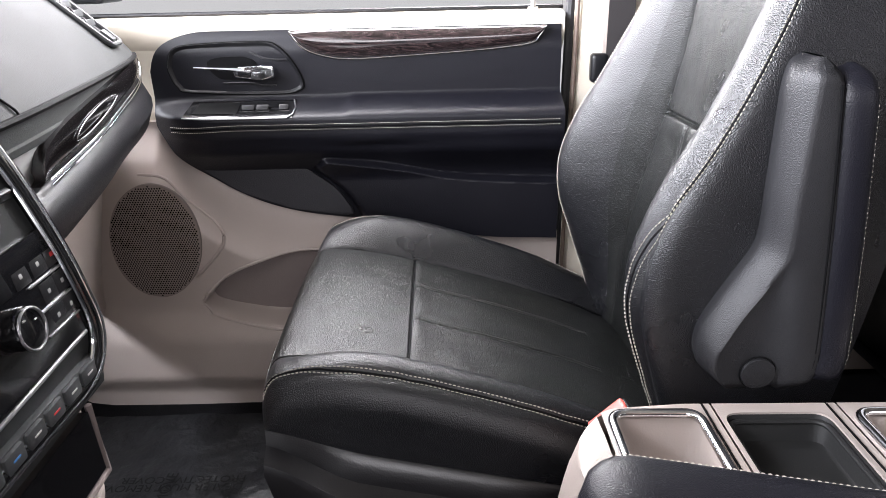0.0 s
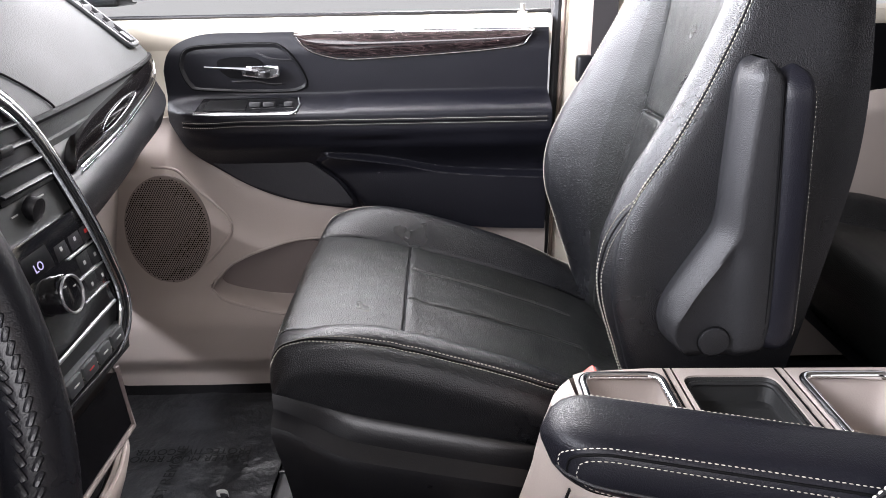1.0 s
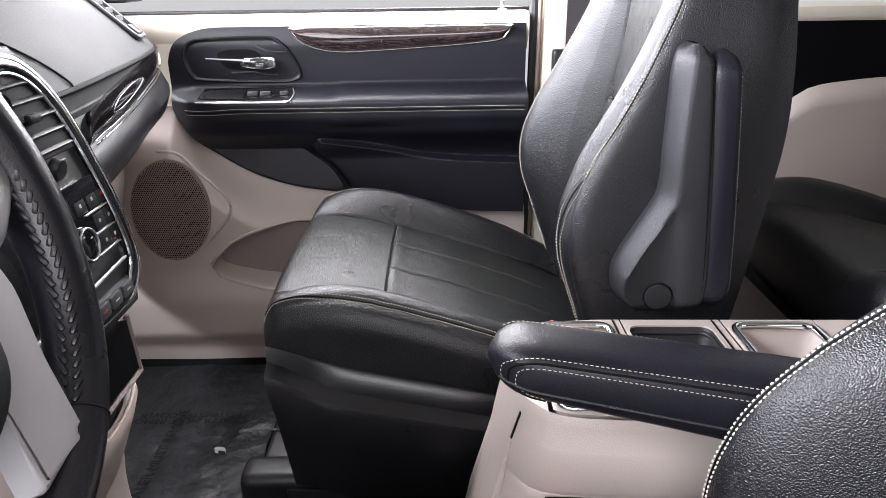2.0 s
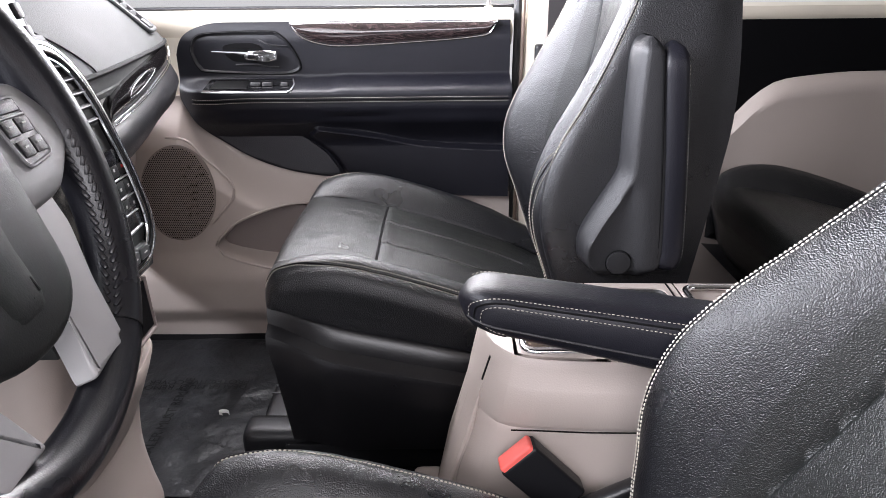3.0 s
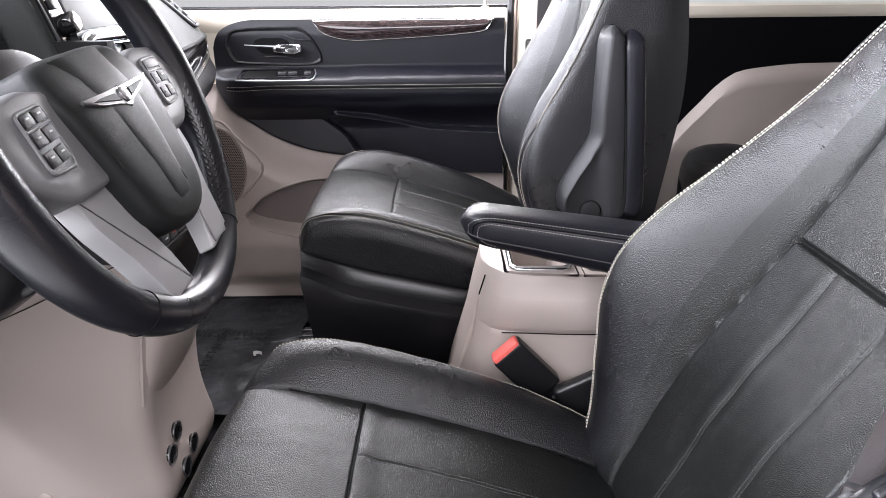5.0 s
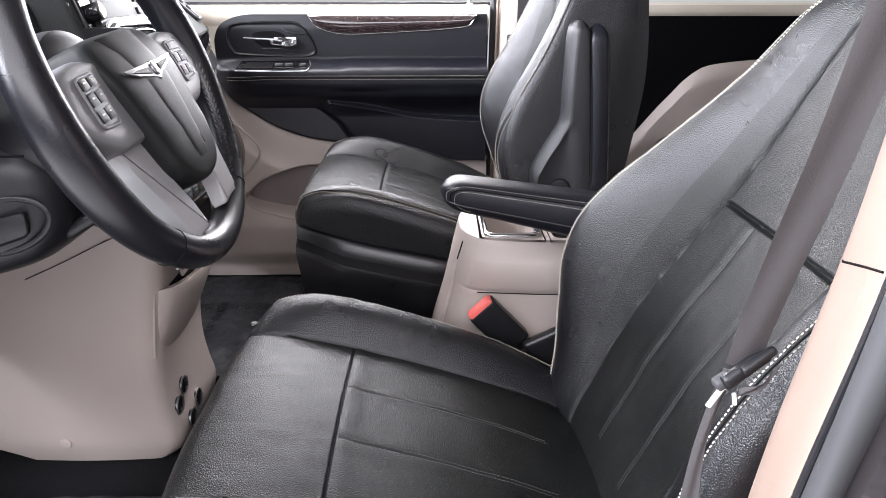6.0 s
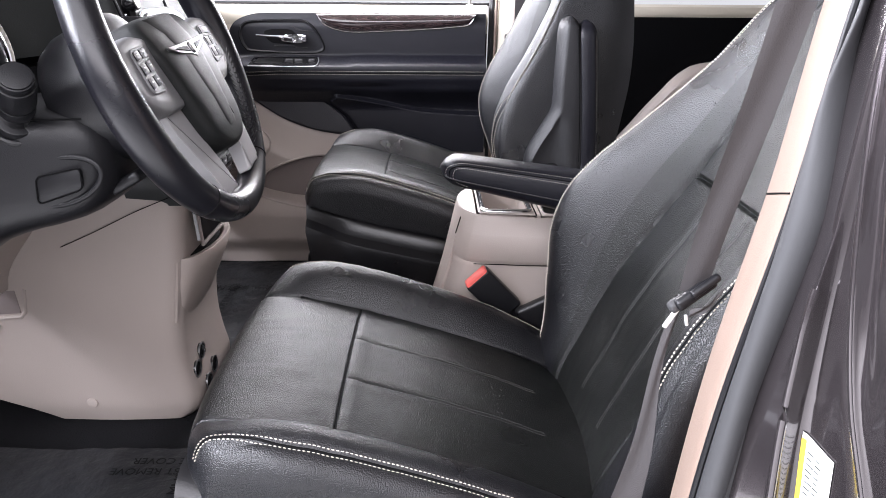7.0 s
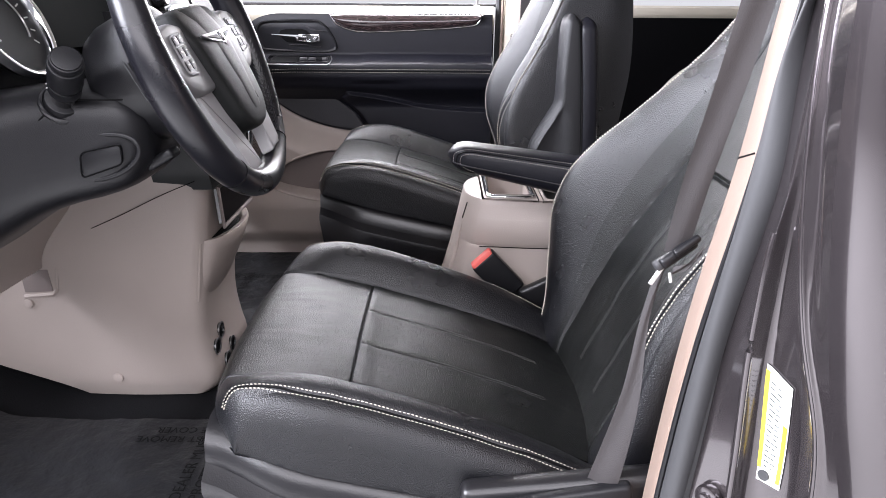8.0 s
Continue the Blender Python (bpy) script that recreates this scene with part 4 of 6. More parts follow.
stitching(pts, (0.6, -1, 0), pad)
pipe("pad_welt", [Vector(pad_path[i]) + Vector((-0.0185, -0.0225, 0)) for i in range(2, 38)], 0.0022, PRINT, pad, n=8)

# ---- buckles between the seats ----
def buckle(name, at, tilt, yaw):
    root = thing(name, "black belt buckle with a red release button", "belt buckle", at, "belt buckles")
    m = Matrix.Translation(at) @ Euler((0, radians(tilt), radians(yaw))).to_matrix().to_4x4()
    part("stalk", rbox((0.026, 0.012, 0.10), 0.003, 2, m @ pose(0, 0, -0.04)), DARK_PLASTIC, root)
    part("housing", rbox((0.050, 0.026, 0.090), 0.005, 3, m @ pose(0, 0, 0.022)), DARK_PLASTIC, root)
    part("release_button", rbox((0.045, 0.022, 0.020), 0.004, 3, m @ pose(0, -0.001, 0.0625)), RED, root, "red plastic release button")
    return root


buckle("belt_buckle", (0.2316, -0.121, 0.328), -43, 4)
buckle("belt_buckle", (0.256, 0.142, 0.389), -42, 4)

# ---- console between the seats ----
con = thing("centre_console", "beige floor console with chrome cup holders and a black tray", "console", (0.35, 0.0, FLOOR_Z))


def con_front(z):
    return smooth_table(z, [(0.08, 0.078), (0.20, 0.092), (0.30, 0.112), (0.36, 0.130), (0.44, 0.147), (0.485, 0.157)])


def con_top(x):
    return 0.4815 - 0.018 * (x - 0.15)


# rings from the bowed nose backwards; the top is open from the first cup well on
rows = []
for d, wide, opened in ((0.0, 0.18, 0), (0.003, 0.36, 0), (0.010, 0.58, 0), (0.020, 0.735, 0), (0.030, 0.85, 0), (0.0305, 0.852, 1), (0.042, 0.92, 1), (0.062, 0.965, 1), (0.10, 1.0, 1), (0.18, 1.03, 1), (0.26, 1.02, 1), (0.34, 0.99, 1), (0.62, 0.96, 1)):
    half = [(0.074, 0.088), (0.090, 0.20), (0.101, 0.30), (0.1040, 0.384), (0.1040, 0.3920), (0.1025, 0.3935), (0.1050, 0.3975), (0.1080, 0.402), (0.1090, 0.425), (0.1075, 0.444), (0.1060, 0.4465), (0.0990, 0.468), (0.0970, 0.4745), (0.0945, 0.478)]
    half += [(0.0925, 0.42), (0.0, 0.40)] if opened else [(0.06, 0.4805), (0.0, 0.4815)]
    ring = [(con_front(z) + d, -h * wide, z - 0.018 * d) for h, z in half]
    ring += [(con_front(z) + d, h * wide * 1.10, z - 0.018 * d) for h, z in half[-2::-1]]
    rows.append(ring)
body = loft("body", rows, BEIGE, con, "moulded beige plastic console body", sharp=35)


def hole_outline(x0, x1, y0, y1, r=0.016):
    return round_outline([(x0, y0), (x1, y0 + 0.004), (x1, y1), (x0, y1)], r, 6)


def top_cell(x0, x1, hole=None):
    """A stretch of the console's top; hole: the outline of the well sunk into it."""
    hy, far = 0.0945, 0.1035
    if hole is None:
        slab("top_bridge", [[(x, y, con_top(x)) for y in np.linspace(-hy, far, 9)] for x in np.linspace(x0, x1, 4)], (0, 0, -0.012), BEIGE, con)
        return
    cx, cy = (x0 + x1) / 2, 0.0

    def narrow(x):
        return smooth_table(x - 0.157, [(0.010, 0.58), (0.020, 0.735), (0.030, 0.85), (0.042, 0.92), (0.062, 0.965), (0.10, 1.0)])

    inner, outer, n = [], [], len(hole)
    for k, (x, y) in enumerate(hole):
        inner.append((x, y))
        dx_, dy_ = (x - cx) / ((x1 - x0) / 2), (y - cy) / (far if y > cy else hy)
        s = 1 / max(abs(dx_), abs(dy_))
        q = (cx + (x - cx) * s, cy + (y - cy) * s)
        if k % 7 == 3:
            q = (x1 if x > cx else x0, far if y > cy else -hy)
        outer.append((q[0], max(-hy * narrow(q[0]), min(far * narrow(q[0]), q[1]))))
    v = [(x, y, con_top(x)) for x, y in outer] + [(x, y, con_top(x) + 0.0006) for x, y in inner] + [(x, y, con_top(x) - 0.012) for x, y in inner]
    f = [(l * n + i, l * n + (i + 1) % n, (l + 1) * n + (i + 1) % n, (l + 1) * n + i) for l in range(2) for i in range(n)]
    mesh_ob("top_panel", v, f, BEIGE, con, sharp=30)


def well(x0, x1, y0, y1, depth, rim, inner, nm, lab):
    """A well sunk into the console's top, with or without a chrome rim."""
    o = hole_outline(x0, x1, y0, y1)
    n = len(o)
    cx, cy = (x0 + x1) / 2, (y0 + y1) / 2
    v, f = [], []
    for lvl, sc in ((-0.0015, 0.998), (-depth * 0.35, 0.96), (-depth * 0.92, 0.90), (-depth, 0.84)):
        for x, y in o:
            v.append((cx + (x - cx) * sc, cy + (y - cy) * sc, con_top(x) + lvl))
    for l in range(3):
        for i in range(n):
            f.append((l * n + i, l * n + (i + 1) % n, (l + 1) * n + (i + 1) % n, (l + 1) * n + i))
    f.append(tuple(3 * n + i for i in range(n)))
    ob = mesh_ob(nm, v, f, inner, con, lab)
    if rim:
        pipe("chrome_rim", [(cx + (x - cx) * 0.95, cy + (y - cy) * 0.97, con_top(x) + 0.002) for x, y in o], 0.0048, CHROME, ob, "bright chrome rim", closed=True, n=12)
    return ob
# ---- dashboard ----
dash = thing("dashboard", "grey and black dashboard with burl wood and chrome trim", "dashboard", (-0.6, 0.0, 0.45))


def face_x(y):
    """Where the passenger side of the dashboard faces the cabin, sweeping forward to the door."""
    return smooth_table(y, [(-0.75, -0.50), (-0.2, -0.40), (0.10, -0.355), (0.20, -0.358), (0.35, -0.378), (0.50, -0.402), (0.62, -0.425), (0.70, -0.446), (0.745, -0.464)])


def dash_sections(y0, y1, n, shape):
    return [[(face_x(y) + dx_, y, z) for dx_, z in shape(y)] for y in np.linspace(y0, y1, n)]


slab("dash_pad", dash_sections(0.10, 0.745, 40, lambda y: [(-0.62, 0.86), (-0.40, 0.90), (-0.25, 0.902), (-0.16, 0.880), (-0.10, 0.846), (-0.05, 0.800), (-0.012, 0.762), (-0.002, 0.750), (-0.004, 0.742)]), (0, 0, -0.03), GREY_PAD, dash, "soft grey dashboard top")
slab("dash_pad", dash_sections(-0.78, 0.10, 40, lambda y: [(-0.60, 0.86), (-0.40, 0.89), (-0.22, 0.895), (-0.12, 0.885), (-0.06, 0.85), (-0.05, 0.78)]), (0, 0, -0.03), GREY_PAD, dash, "soft grey dashboard top")


def low_edge(y):
    return smooth_table(y, [(0.10, 0.660), (0.24, 0.671), (0.338, 0.676), (0.432, 0.682), (0.544, 0.693), (0.66, 0.702), (0.711, 0.707), (0.745, 0.716)])


# grey fascia above the inlay, dark pod below it
slab("fascia", dash_sections(0.10, 0.742, 40, lambda y: [(-0.004, 0.741), (-0.008, 0.7 + 0.3 * (low_edge(y) - 0.64)), (-0.014, low_edge(y) + 0.004)]), (-0.03, 0, 0), FASCIA, dash, "smooth grey fascia panel")
slab("lower_pod", dash_sections(0.10, 0.742, 40, lambda y: [(-0.012, low_edge(y) + 0.002), (0.004, low_edge(y) - 0.012), (0.009 + 0.008 * sstep(0.5, 0.74, y), low_edge(y) - 0.040), (-0.006 + 0.012 * sstep(0.5, 0.74, y), low_edge(y) - 0.068), (-0.045, low_edge(y) - 0.082), (-0.10, low_edge(y) - 0.086)]), (-0.02, 0, 0.01), DARK_PLASTIC, dash, "dark underside roll of the dashboard")
# wood lens with chrome line beneath
lens_up = spline([(0.226, 0.688, 0), (0.236, 0.700, 0), (0.253, 0.709, 0), (0.303, 0.7195, 0), (0.393, 0.728, 0), (0.498, 0.735, 0), (0.60, 0.7415, 0), (0.736, 0.7475, 0)], 60)
rows = []
for p in lens_up:
    y = p.x
    lo = low_edge(y) + 0.003
    rows.append([(face_x(y) + 0.003 + 0.004 * math.sin(math.pi * u) - 0.006 * (1 - u), y, lo + (max(lo + 0.002, p.y) - lo) * u) for u in np.linspace(0, 1, 12)])
slab("wood_inlay", rows, (-0.012, 0, 0), GLOSS_WOOD, dash, "dark glossy burl wood inlay", sharp=60)
for off, r_ in ((0.0010, 0.0017), (0.0068, 0.0009)):
    pts = [(face_x(y) + 0.004, y, low_edge(y) + off) for y in np.linspace(0.238, 0.725, 40)]
    pts += [(face_x(0.738) + 0.006, 0.738, low_edge(0.738) + off + 0.006), (face_x(0.744) + 0.005, 0.7445, 0.735), (face_x(0.744) + 0.002, 0.741, 0.7475)]
    pipe("chrome_strip", pts, r_, CHROME, dash, "chrome strip under the wood")
ring = spline([(0.330, 0.7015, 0), (0.367, 0.7125, 0), (0.442, 0.7200, 0), (0.512, 0.7185, 0), (0.473, 0.7085, 0), (0.392, 0.6990, 0), (0.338, 0.6965, 0)], 44, True)
pipe("inlay_pull", [(face_x(p.x) + 0.0060, p.x, p.y) for p in ring], 0.0007, EMBLEM, dash, closed=True)
rows = [[(face_x(0.49 + (p.x - 0.49) * k) + 0.0070 - 0.0010 * k, 0.49 + (p.x - 0.49) * k, 0.716 + (p.y - 0.716) * k) for k in (1.0, 0.05)] for p in ring[12:22]]
slab("inlay_pull_face", rows, (-0.002, 0, 0), EMBLEM, dash, "bright reflecting pull in the wood inlay")


def pad_line(y, zs):
    """Places just above the soft pad at one distance across."""
    prof = [(0.742, -0.004), (0.750, -0.002), (0.762, -0.012), (0.800, -0.05), (0.846, -0.10), (0.880, -0.16), (0.902, -0.25)]
    return [(face_x(y) + smooth_table(z, prof) + 0.0010, y, z + 0.0006) for z in zs]


pipe("pad_gap", [(face_x(y) + 0.0005, y, 0.7465) for y in np.linspace(0.11, 0.742, 40)], 0.0040, PRINT, dash, n=6)
pipe("pad_seam", [q for z in np.linspace(0.748, 0.812, 24) for q in pad_line(0.215 - 0.055 * ((z - 0.748) / 0.064) ** 2, [z])], 0.0013, PRINT, dash, n=6)
# end vent on top of the dash
VM = pose(-0.509, 0.635, 0.820, 0, 43, 10)
vent = part("end_vent", rbox((0.16, 0.052, 0.02), 0.008, 3, VM), GLOSS_BLACK, dash, "dark air vent in a grey frame")
pipe("vent_frame", [VM @ Vector((x, y, 0.010)) for x, y in round_outline([(-0.08, -0.026), (0.08, -0.026), (0.08, 0.026), (-0.08, 0.026)], 0.010)], 0.0042, GREY_PLASTIC, vent, closed=True, up=(0, 0, 1))
for k in range(6):
    part("vent_slat", rbox((0.012, 0.042, 0.0025), 0.001, 2, VM @ pose(-0.064 + 0.020 * k, 0, 0.011, 0, 35, 0)), GREY_PLASTIC, vent)
part("vent_wheel", rbox((0.022, 0.022, 0.012), 0.003, 2, VM @ pose(0.064, 0, 0.009)), GREY_PLASTIC, vent)
# beige lower dash on the passenger side
slab("glove_panel", [[(face_x(y) - 0.085 - 0.05 * sstep(0.62, 0.30, z), y, z) for z in np.linspace(0.30, 0.66, 16)] for y in np.linspace(0.12, 0.735, 16)], (-0.03, 0, 0), BEIGE, dash, "beige lower dashboard panel")

# ---- centre stack ----
stack = thing("centre_stack", "centre stack with chrome bezel, vents, climate controls and beige base", "centre console", (-0.4, 0.0, FLOOR_Z))
BX = [(0.50, -0.290), (0.55, -0.292), (0.60, -0.297), (0.65, -0.305), (0.75, -0.330), (0.81, -0.352)]


def bz(y, z, lift=0.0):
    return Vector((smooth_table(z, BX) + lift, y, z))


outl = round_outline([(-0.128, 0.524), (0.114, 0.517), (0.146, 0.552), (0.130, 0.655), (0.112, 0.755), (0.078, 0.802), (-0.09, 0.806), (-0.12, 0.76), (-0.135, 0.66), (-0.146, 0.56)], [0.02, 0.03, 0.03, 0.05, 0.05, 0.03, 0.03, 0.05, 0.05, 0.03], 5)
pipe("bezel", [bz(y, z, 0.004) for y, z in outl], 0.0046, CHROME, stack, "chrome bezel round the controls", n=12, closed=True, flat=0.8, up=(1, 0, 0))
pipe("bezel_line", [bz(y * 0.865, 0.66 + (z - 0.66) * 0.90, 0.006) for y, z in outl], 0.0022, CHROME, stack, n=8, closed=True, up=(1, 0, 0))
pipe("bezel_inner", [bz(y * 0.93, 0.66 + (z - 0.66) * 0.95, 0.002) for y, z in outl], 0.0075, GLOSS_BLACK, stack, n=10, closed=True, up=(1, 0, 0))
rows = []
for z in np.linspace(0.505, 0.81, 30):
    hw = smooth_table(z, [(0.505, 0.128), (0.55, 0.140), (0.66, 0.130), (0.75, 0.113), (0.81, 0.085)])
    rows.append([bz(y, z, 0.0) for y in np.linspace(-hw, hw, 16)])
slab("face_panel", rows, (-0.10, 0, 0), PANEL, stack, "dark grey control panel")


def on_face(name, y0, y1, z0, z1, depth, mat, parent, r=0.004, lab=""):
    """A plate or button lying on the face of the stack."""
    zc, yc_ = (z0 + z1) / 2, (y0 + y1) / 2
    p = bz(yc_, zc)
    d = (bz(yc_, z1) - bz(yc_, z0)).normalized()
    n = Vector((0, 1, 0)).cross(d).normalized()
    if n.x < 0:
        n = -n
    m = axes(p, (0, 1, 0), d, n)
    return part(name, rbox((y1 - y0, z1 - z0, depth * 2), r, 2, m), mat, parent, lab), m


for yy in (-0.058, 0.058):
    v_, m_ = on_face("air_vent", yy - 0.044, yy + 0.044, 0.700, 0.788, 0.0035, PRINT, stack, 0.003, "dark air vent with horizontal slats")
    for k in range(5):
        z = 0.711 + 0.0165 * k
        part("vent_slat", rbox((0.008, 0.078, 0.0028), 0.001, 2, Matrix.Translation(bz(yy, z, 0.0045)) @ pose(0, 0, 0, 0, 28, 0)), DARK_PLASTIC, v_)
    part("vent_tab", rbox((0.008, 0.020, 0.010), 0.003, 2, Matrix.Translation(bz(yy - 0.012, 0.744, 0.009))), DARK_PLASTIC, v_)
ck = part("clock", disc(0.021, 0.012, axes(bz(0.0, 0.757, 0.004), (0, 1, 0), (0.25, 0, 1), (1, 0, -0.25)), 32, bevel=0.002), CHROME, stack, "round clock with a chrome rim")
part("clock_face", disc(0.017, 0.004, axes(bz(0.0, 0.757, 0.0105), (0, 1, 0), (0.25, 0, 1), (1, 0, -0.25)), 32), GLOSS_BLACK, ck)
pl, m_ = on_face("control_plate", -0.126, 0.118, 0.566, 0.672, 0.003, GLOSS_BLACK, stack, 0.006, "gloss black climate control plate")
part("vent_dial", disc(0.011, 0.010, axes(bz(0.052, 0.690, 0.004), (0, 1, 0), (0.25, 0, 1), (1, 0, -0.25)), 20, bevel=0.001), DARK_PLASTIC, stack)
on_face("dial_mark", 0.068, 0.080, 0.694, 0.6955, 0.001, MARK, pl, 0.0004)
on_face("dial_mark", 0.024, 0.034, 0.690, 0.6915, 0.001, MARK, pl, 0.0004)
# display, buttons and the round knob
on_face("display", 0.000, 0.046, 0.636, 0.662, 0.004, SCREEN, pl, 0.003)
cu = bpy.data.curves.new("digit", "FONT")
cu.body, cu.size, cu.extrude = "LO", 0.011, 0.0003
d = new("digit", cu)
d.data.materials.append(DISPLAY)
attach(d, pl)
d.matrix_basis = axes(bz(0.014, 0.643, 0.0050), (0, 1, 0), Vector((-0.23, 0, 1)).normalized(), Vector((1, 0, 0.23)).normalized())
kn = part("knob", disc(0.0178, 0.015, axes(bz(0.036, 0.613, 0.006), (0, 1, 0), (-0.23, 0, 1), (1, 0, 0.23)), 36, bevel=0.003), GLOSS_BLACK, stack, "round black climate knob")
pipe("knob_ring", [bz(0.036 + 0.0172 * math.cos(a), 0.613 + 0.0172 * math.sin(a), 0.0145) for a in np.linspace(0, 2 * math.pi, 33)[:-1]], 0.0014, SILVER, kn, closed=True, n=6)
for a in (0.3, 2.2, 4.2):
    on_face("knob_mark", 0.034 + 0.009 * math.cos(a), 0.038 + 0.009 * math.cos(a), 0.6122 + 0.009 * math.sin(a), 0.6138 + 0.009 * math.sin(a), 0.0142, MARK, kn, 0.0008)
for i, y in enumerate((0.052, 0.078, 0.100)):
    for j, z in enumerate((0.646, 0.621, 0.598, 0.577)):
        if i == 0 and j in (1, 2, 3):
            continue
        bt, _ = on_face("button", y, y + 0.0222, z - 0.0096, z + 0.0096, 0.0036, DARK_PLASTIC, pl, 0.0012)
        on_face("button_mark", y + 0.0085, y + 0.0130, z - 0.0022, z + 0.0022, 0.0040, AMBER if (i == 2 and j == 0) else MARK, bt, 0.001)
for z in (0.6335, 0.6095, 0.5875):
    on_face("button_strip", 0.066, 0.117, z - 0.0008, z + 0.0008, 0.0050, SILVER, pl, 0.0006)
pipe("plate_trim", [bz(y, 0.563 + 0.004 * (y / 0.12), 0.004) for y in np.linspace(-0.12, 0.116, 12)], 0.002, SILVER, stack)
row_, _ = on_face("toggle_bank", -0.110, 0.114, 0.525, 0.545, 0.007, GREY_PLASTIC, stack, 0.004, "row of grey toggle buttons")
for k in range(7):
    y = -0.10 + 0.030 * k
    on_face("toggle", y, y + 0.026, 0.527, 0.543, 0.010, GREY_PLASTIC, row_, 0.003)
    on_face("toggle_mark", y + 0.008, y + 0.018, 0.5345, 0.5365, 0.0106, (MARK, AMBER, BLUE, MARK, AMBER, MARK, MARK)[k], row_, 0.001)

# radio above the vents, leaning with the dash
radio = thing("car_radio", "dashboard radio with a grey touch screen and a knob", "car radio", (-0.38, -0.02, 0.80))
RM = axes((-0.3545, -0.015, 0.777), (0, 1, 0), Vector((-0.30, 0, 0.95)).normalized(), Vector((0.95, 0, 0.30)).normalized())
part("housing", rbox((0.235, 0.185, 0.05), 0.012, 3, RM @ pose(0.0, 0.068, -0.028)), GREY_PAD, radio, "grey housing")
part("frame", rbox((0.195, 0.128, 0.012), 0.005, 3, RM @ pose(0.0, 0.080, -0.002)), GLOSS_BLACK, radio, "black frame")
part("screen", rbox((0.135, 0.098, 0.004), 0.002, 2, RM @ pose(0.010, 0.078, 0.0045)), RADIO, radio, "grey matt screen")
part("trim_line", rbox((0.200, 0.005, 0.008), 0.002, 2, RM @ pose(0.0, 0.010, 0.002)), GREY_PLASTIC, radio)
part("volume_knob", disc(0.013, 0.020, RM @ pose(-0.080, 0.040, 0.014), 24, bevel=0.003), GLOSS_BLACK, radio)
for k in range(4):
    part("radio_button", rbox((0.012, 0.018, 0.006), 0.002, 2, RM @ pose(0.088, 0.035 + 0.026 * k, 0.006)), DARK_PLASTIC, radio)
    part("radio_button", rbox((0.012, 0.012, 0.006), 0.002, 2, RM @ pose(-0.082, 0.066 + 0.020 * k, 0.006)), DARK_PLASTIC, radio)

# beige base of the stack, reaching the floor; flat flanks and a shaped rear face
rows = []
for z in np.linspace(0.078, 0.548, 36):
    rear = smooth_table(z, [(0.075, -0.350), (0.095, -0.330), (0.13, -0.322), (0.17, -0.331), (0.22, -0.338), (0.28, -0.336), (0.40, -0.318), (0.50, -0.306), (0.55, -0.306)])
    hw = smooth_table(z, [(0.075, 0.105), (0.12, 0.118), (0.30, 0.124), (0.55, 0.132)])
    front = smooth_table(z, [(0.075, -0.58), (0.105, -0.63), (0.185, -0.80), (0.55, -0.80)])
    ring = [(front, -hw, z)]
    for u in np.linspace(0, 1, 8):
        ring.append((front + (rear - 0.03 - front) * u, -hw - 0.004 * math.sin(math.pi * u), z))
    for a in np.linspace(0, math.pi / 2, 6)[1:]:
        ring.append((rear - 0.03 + 0.03 * math.sin(a), -hw + 0.03 - 0.03 * math.cos(a), z))
    for a in np.linspace(0, math.pi / 2, 6):
        ring.append((rear - 0.03 + 0.03 * math.cos(a), hw - 0.03 + 0.03 * math.sin(a), z))
    ring.append((front, hw, z))
    rows.append(ring)
loft("base", rows, BEIGE, stack, "beige plastic lower stack", sharp=50)
pipe("panel_gap", spline([(-0.512, -0.1335, 0.434), (-0.45, -0.1355, 0.462), (-0.38, -0.1360, 0.496), (-0.318, -0.1355, 0.522)], 24), 0.0008, PRINT, stack, n=6)
part("screw_cap", disc(0.010, 0.006, axes((-0.516, -0.122, 0.124), (1, 0, 0), (0, 0, 1), (0, -1, 0)), 24, bevel=0.002), BEIGE, stack)
part("screw_cap", disc(0.009, 0.006, axes((-0.655, -0.130, 0.285), (1, 0, 0), (0, 0, 1), (0, -1, 0)), 24, bevel=0.002), BEIGE, stack)
pipe("hatch_line", [(x, -0.1275, z) for x, z in [(-0.66, 0.298), (-0.606, 0.303), (-0.598, 0.312), (-0.591, 0.355)]], 0.0042, BEIGE, stack)
part("hatch_flap", rbox((0.052, 0.004, 0.044), 0.004, 2, pose(-0.632, -0.1285, 0.330, 0, -3, 0)), BEIGE_DARK, stack, "sunken flap in the base")
# solid slab, its black colour standing in for shade in the storage bin
slab("bin_shade", [[(-0.302 + 0.06 * (0.50 - z), y, z) for z in np.linspace(0.43, 0.495, 6)] for y in np.linspace(-0.090, 0.088, 10)], (0.012, 0, 0.002), GLOSS_BLACK, stack, "black slab standing in for the shaded bin opening")
pipe("bin_trim", [(-0.292 + 0.06 * (0.5 - z), y, z) for y, z in ((-0.094, 0.50), (-0.094, 0.425), (0.094, 0.425), (0.094, 0.50))], 0.0035, BEIGE_DARK, stack)
# pull-out pocket with a curved beige lip
rows = []
for y in np.linspace(-0.112, 0.118, 28):
    b = 0.040 * max(0.0, math.sin(math.pi * (y + 0.112) / 0.23)) ** 0.5
    rows.append([(-0.349, y, 0.255), (-0.348 + 0.45 * b, y, 0.285), (-0.337 + 0.75 * b, y, 0.33), (-0.325 + 0.95 * b, y, 0.375), (-0.319 + b, y, 0.398), (-0.321 + b, y, 0.404), (-0.326 + b, y, 0.404), (-0.330 + b, y, 0.398)])
slab("pocket", rows, (-0.004, 0, 0), BEIGE, stack, "curved beige pocket front", sharp=60)
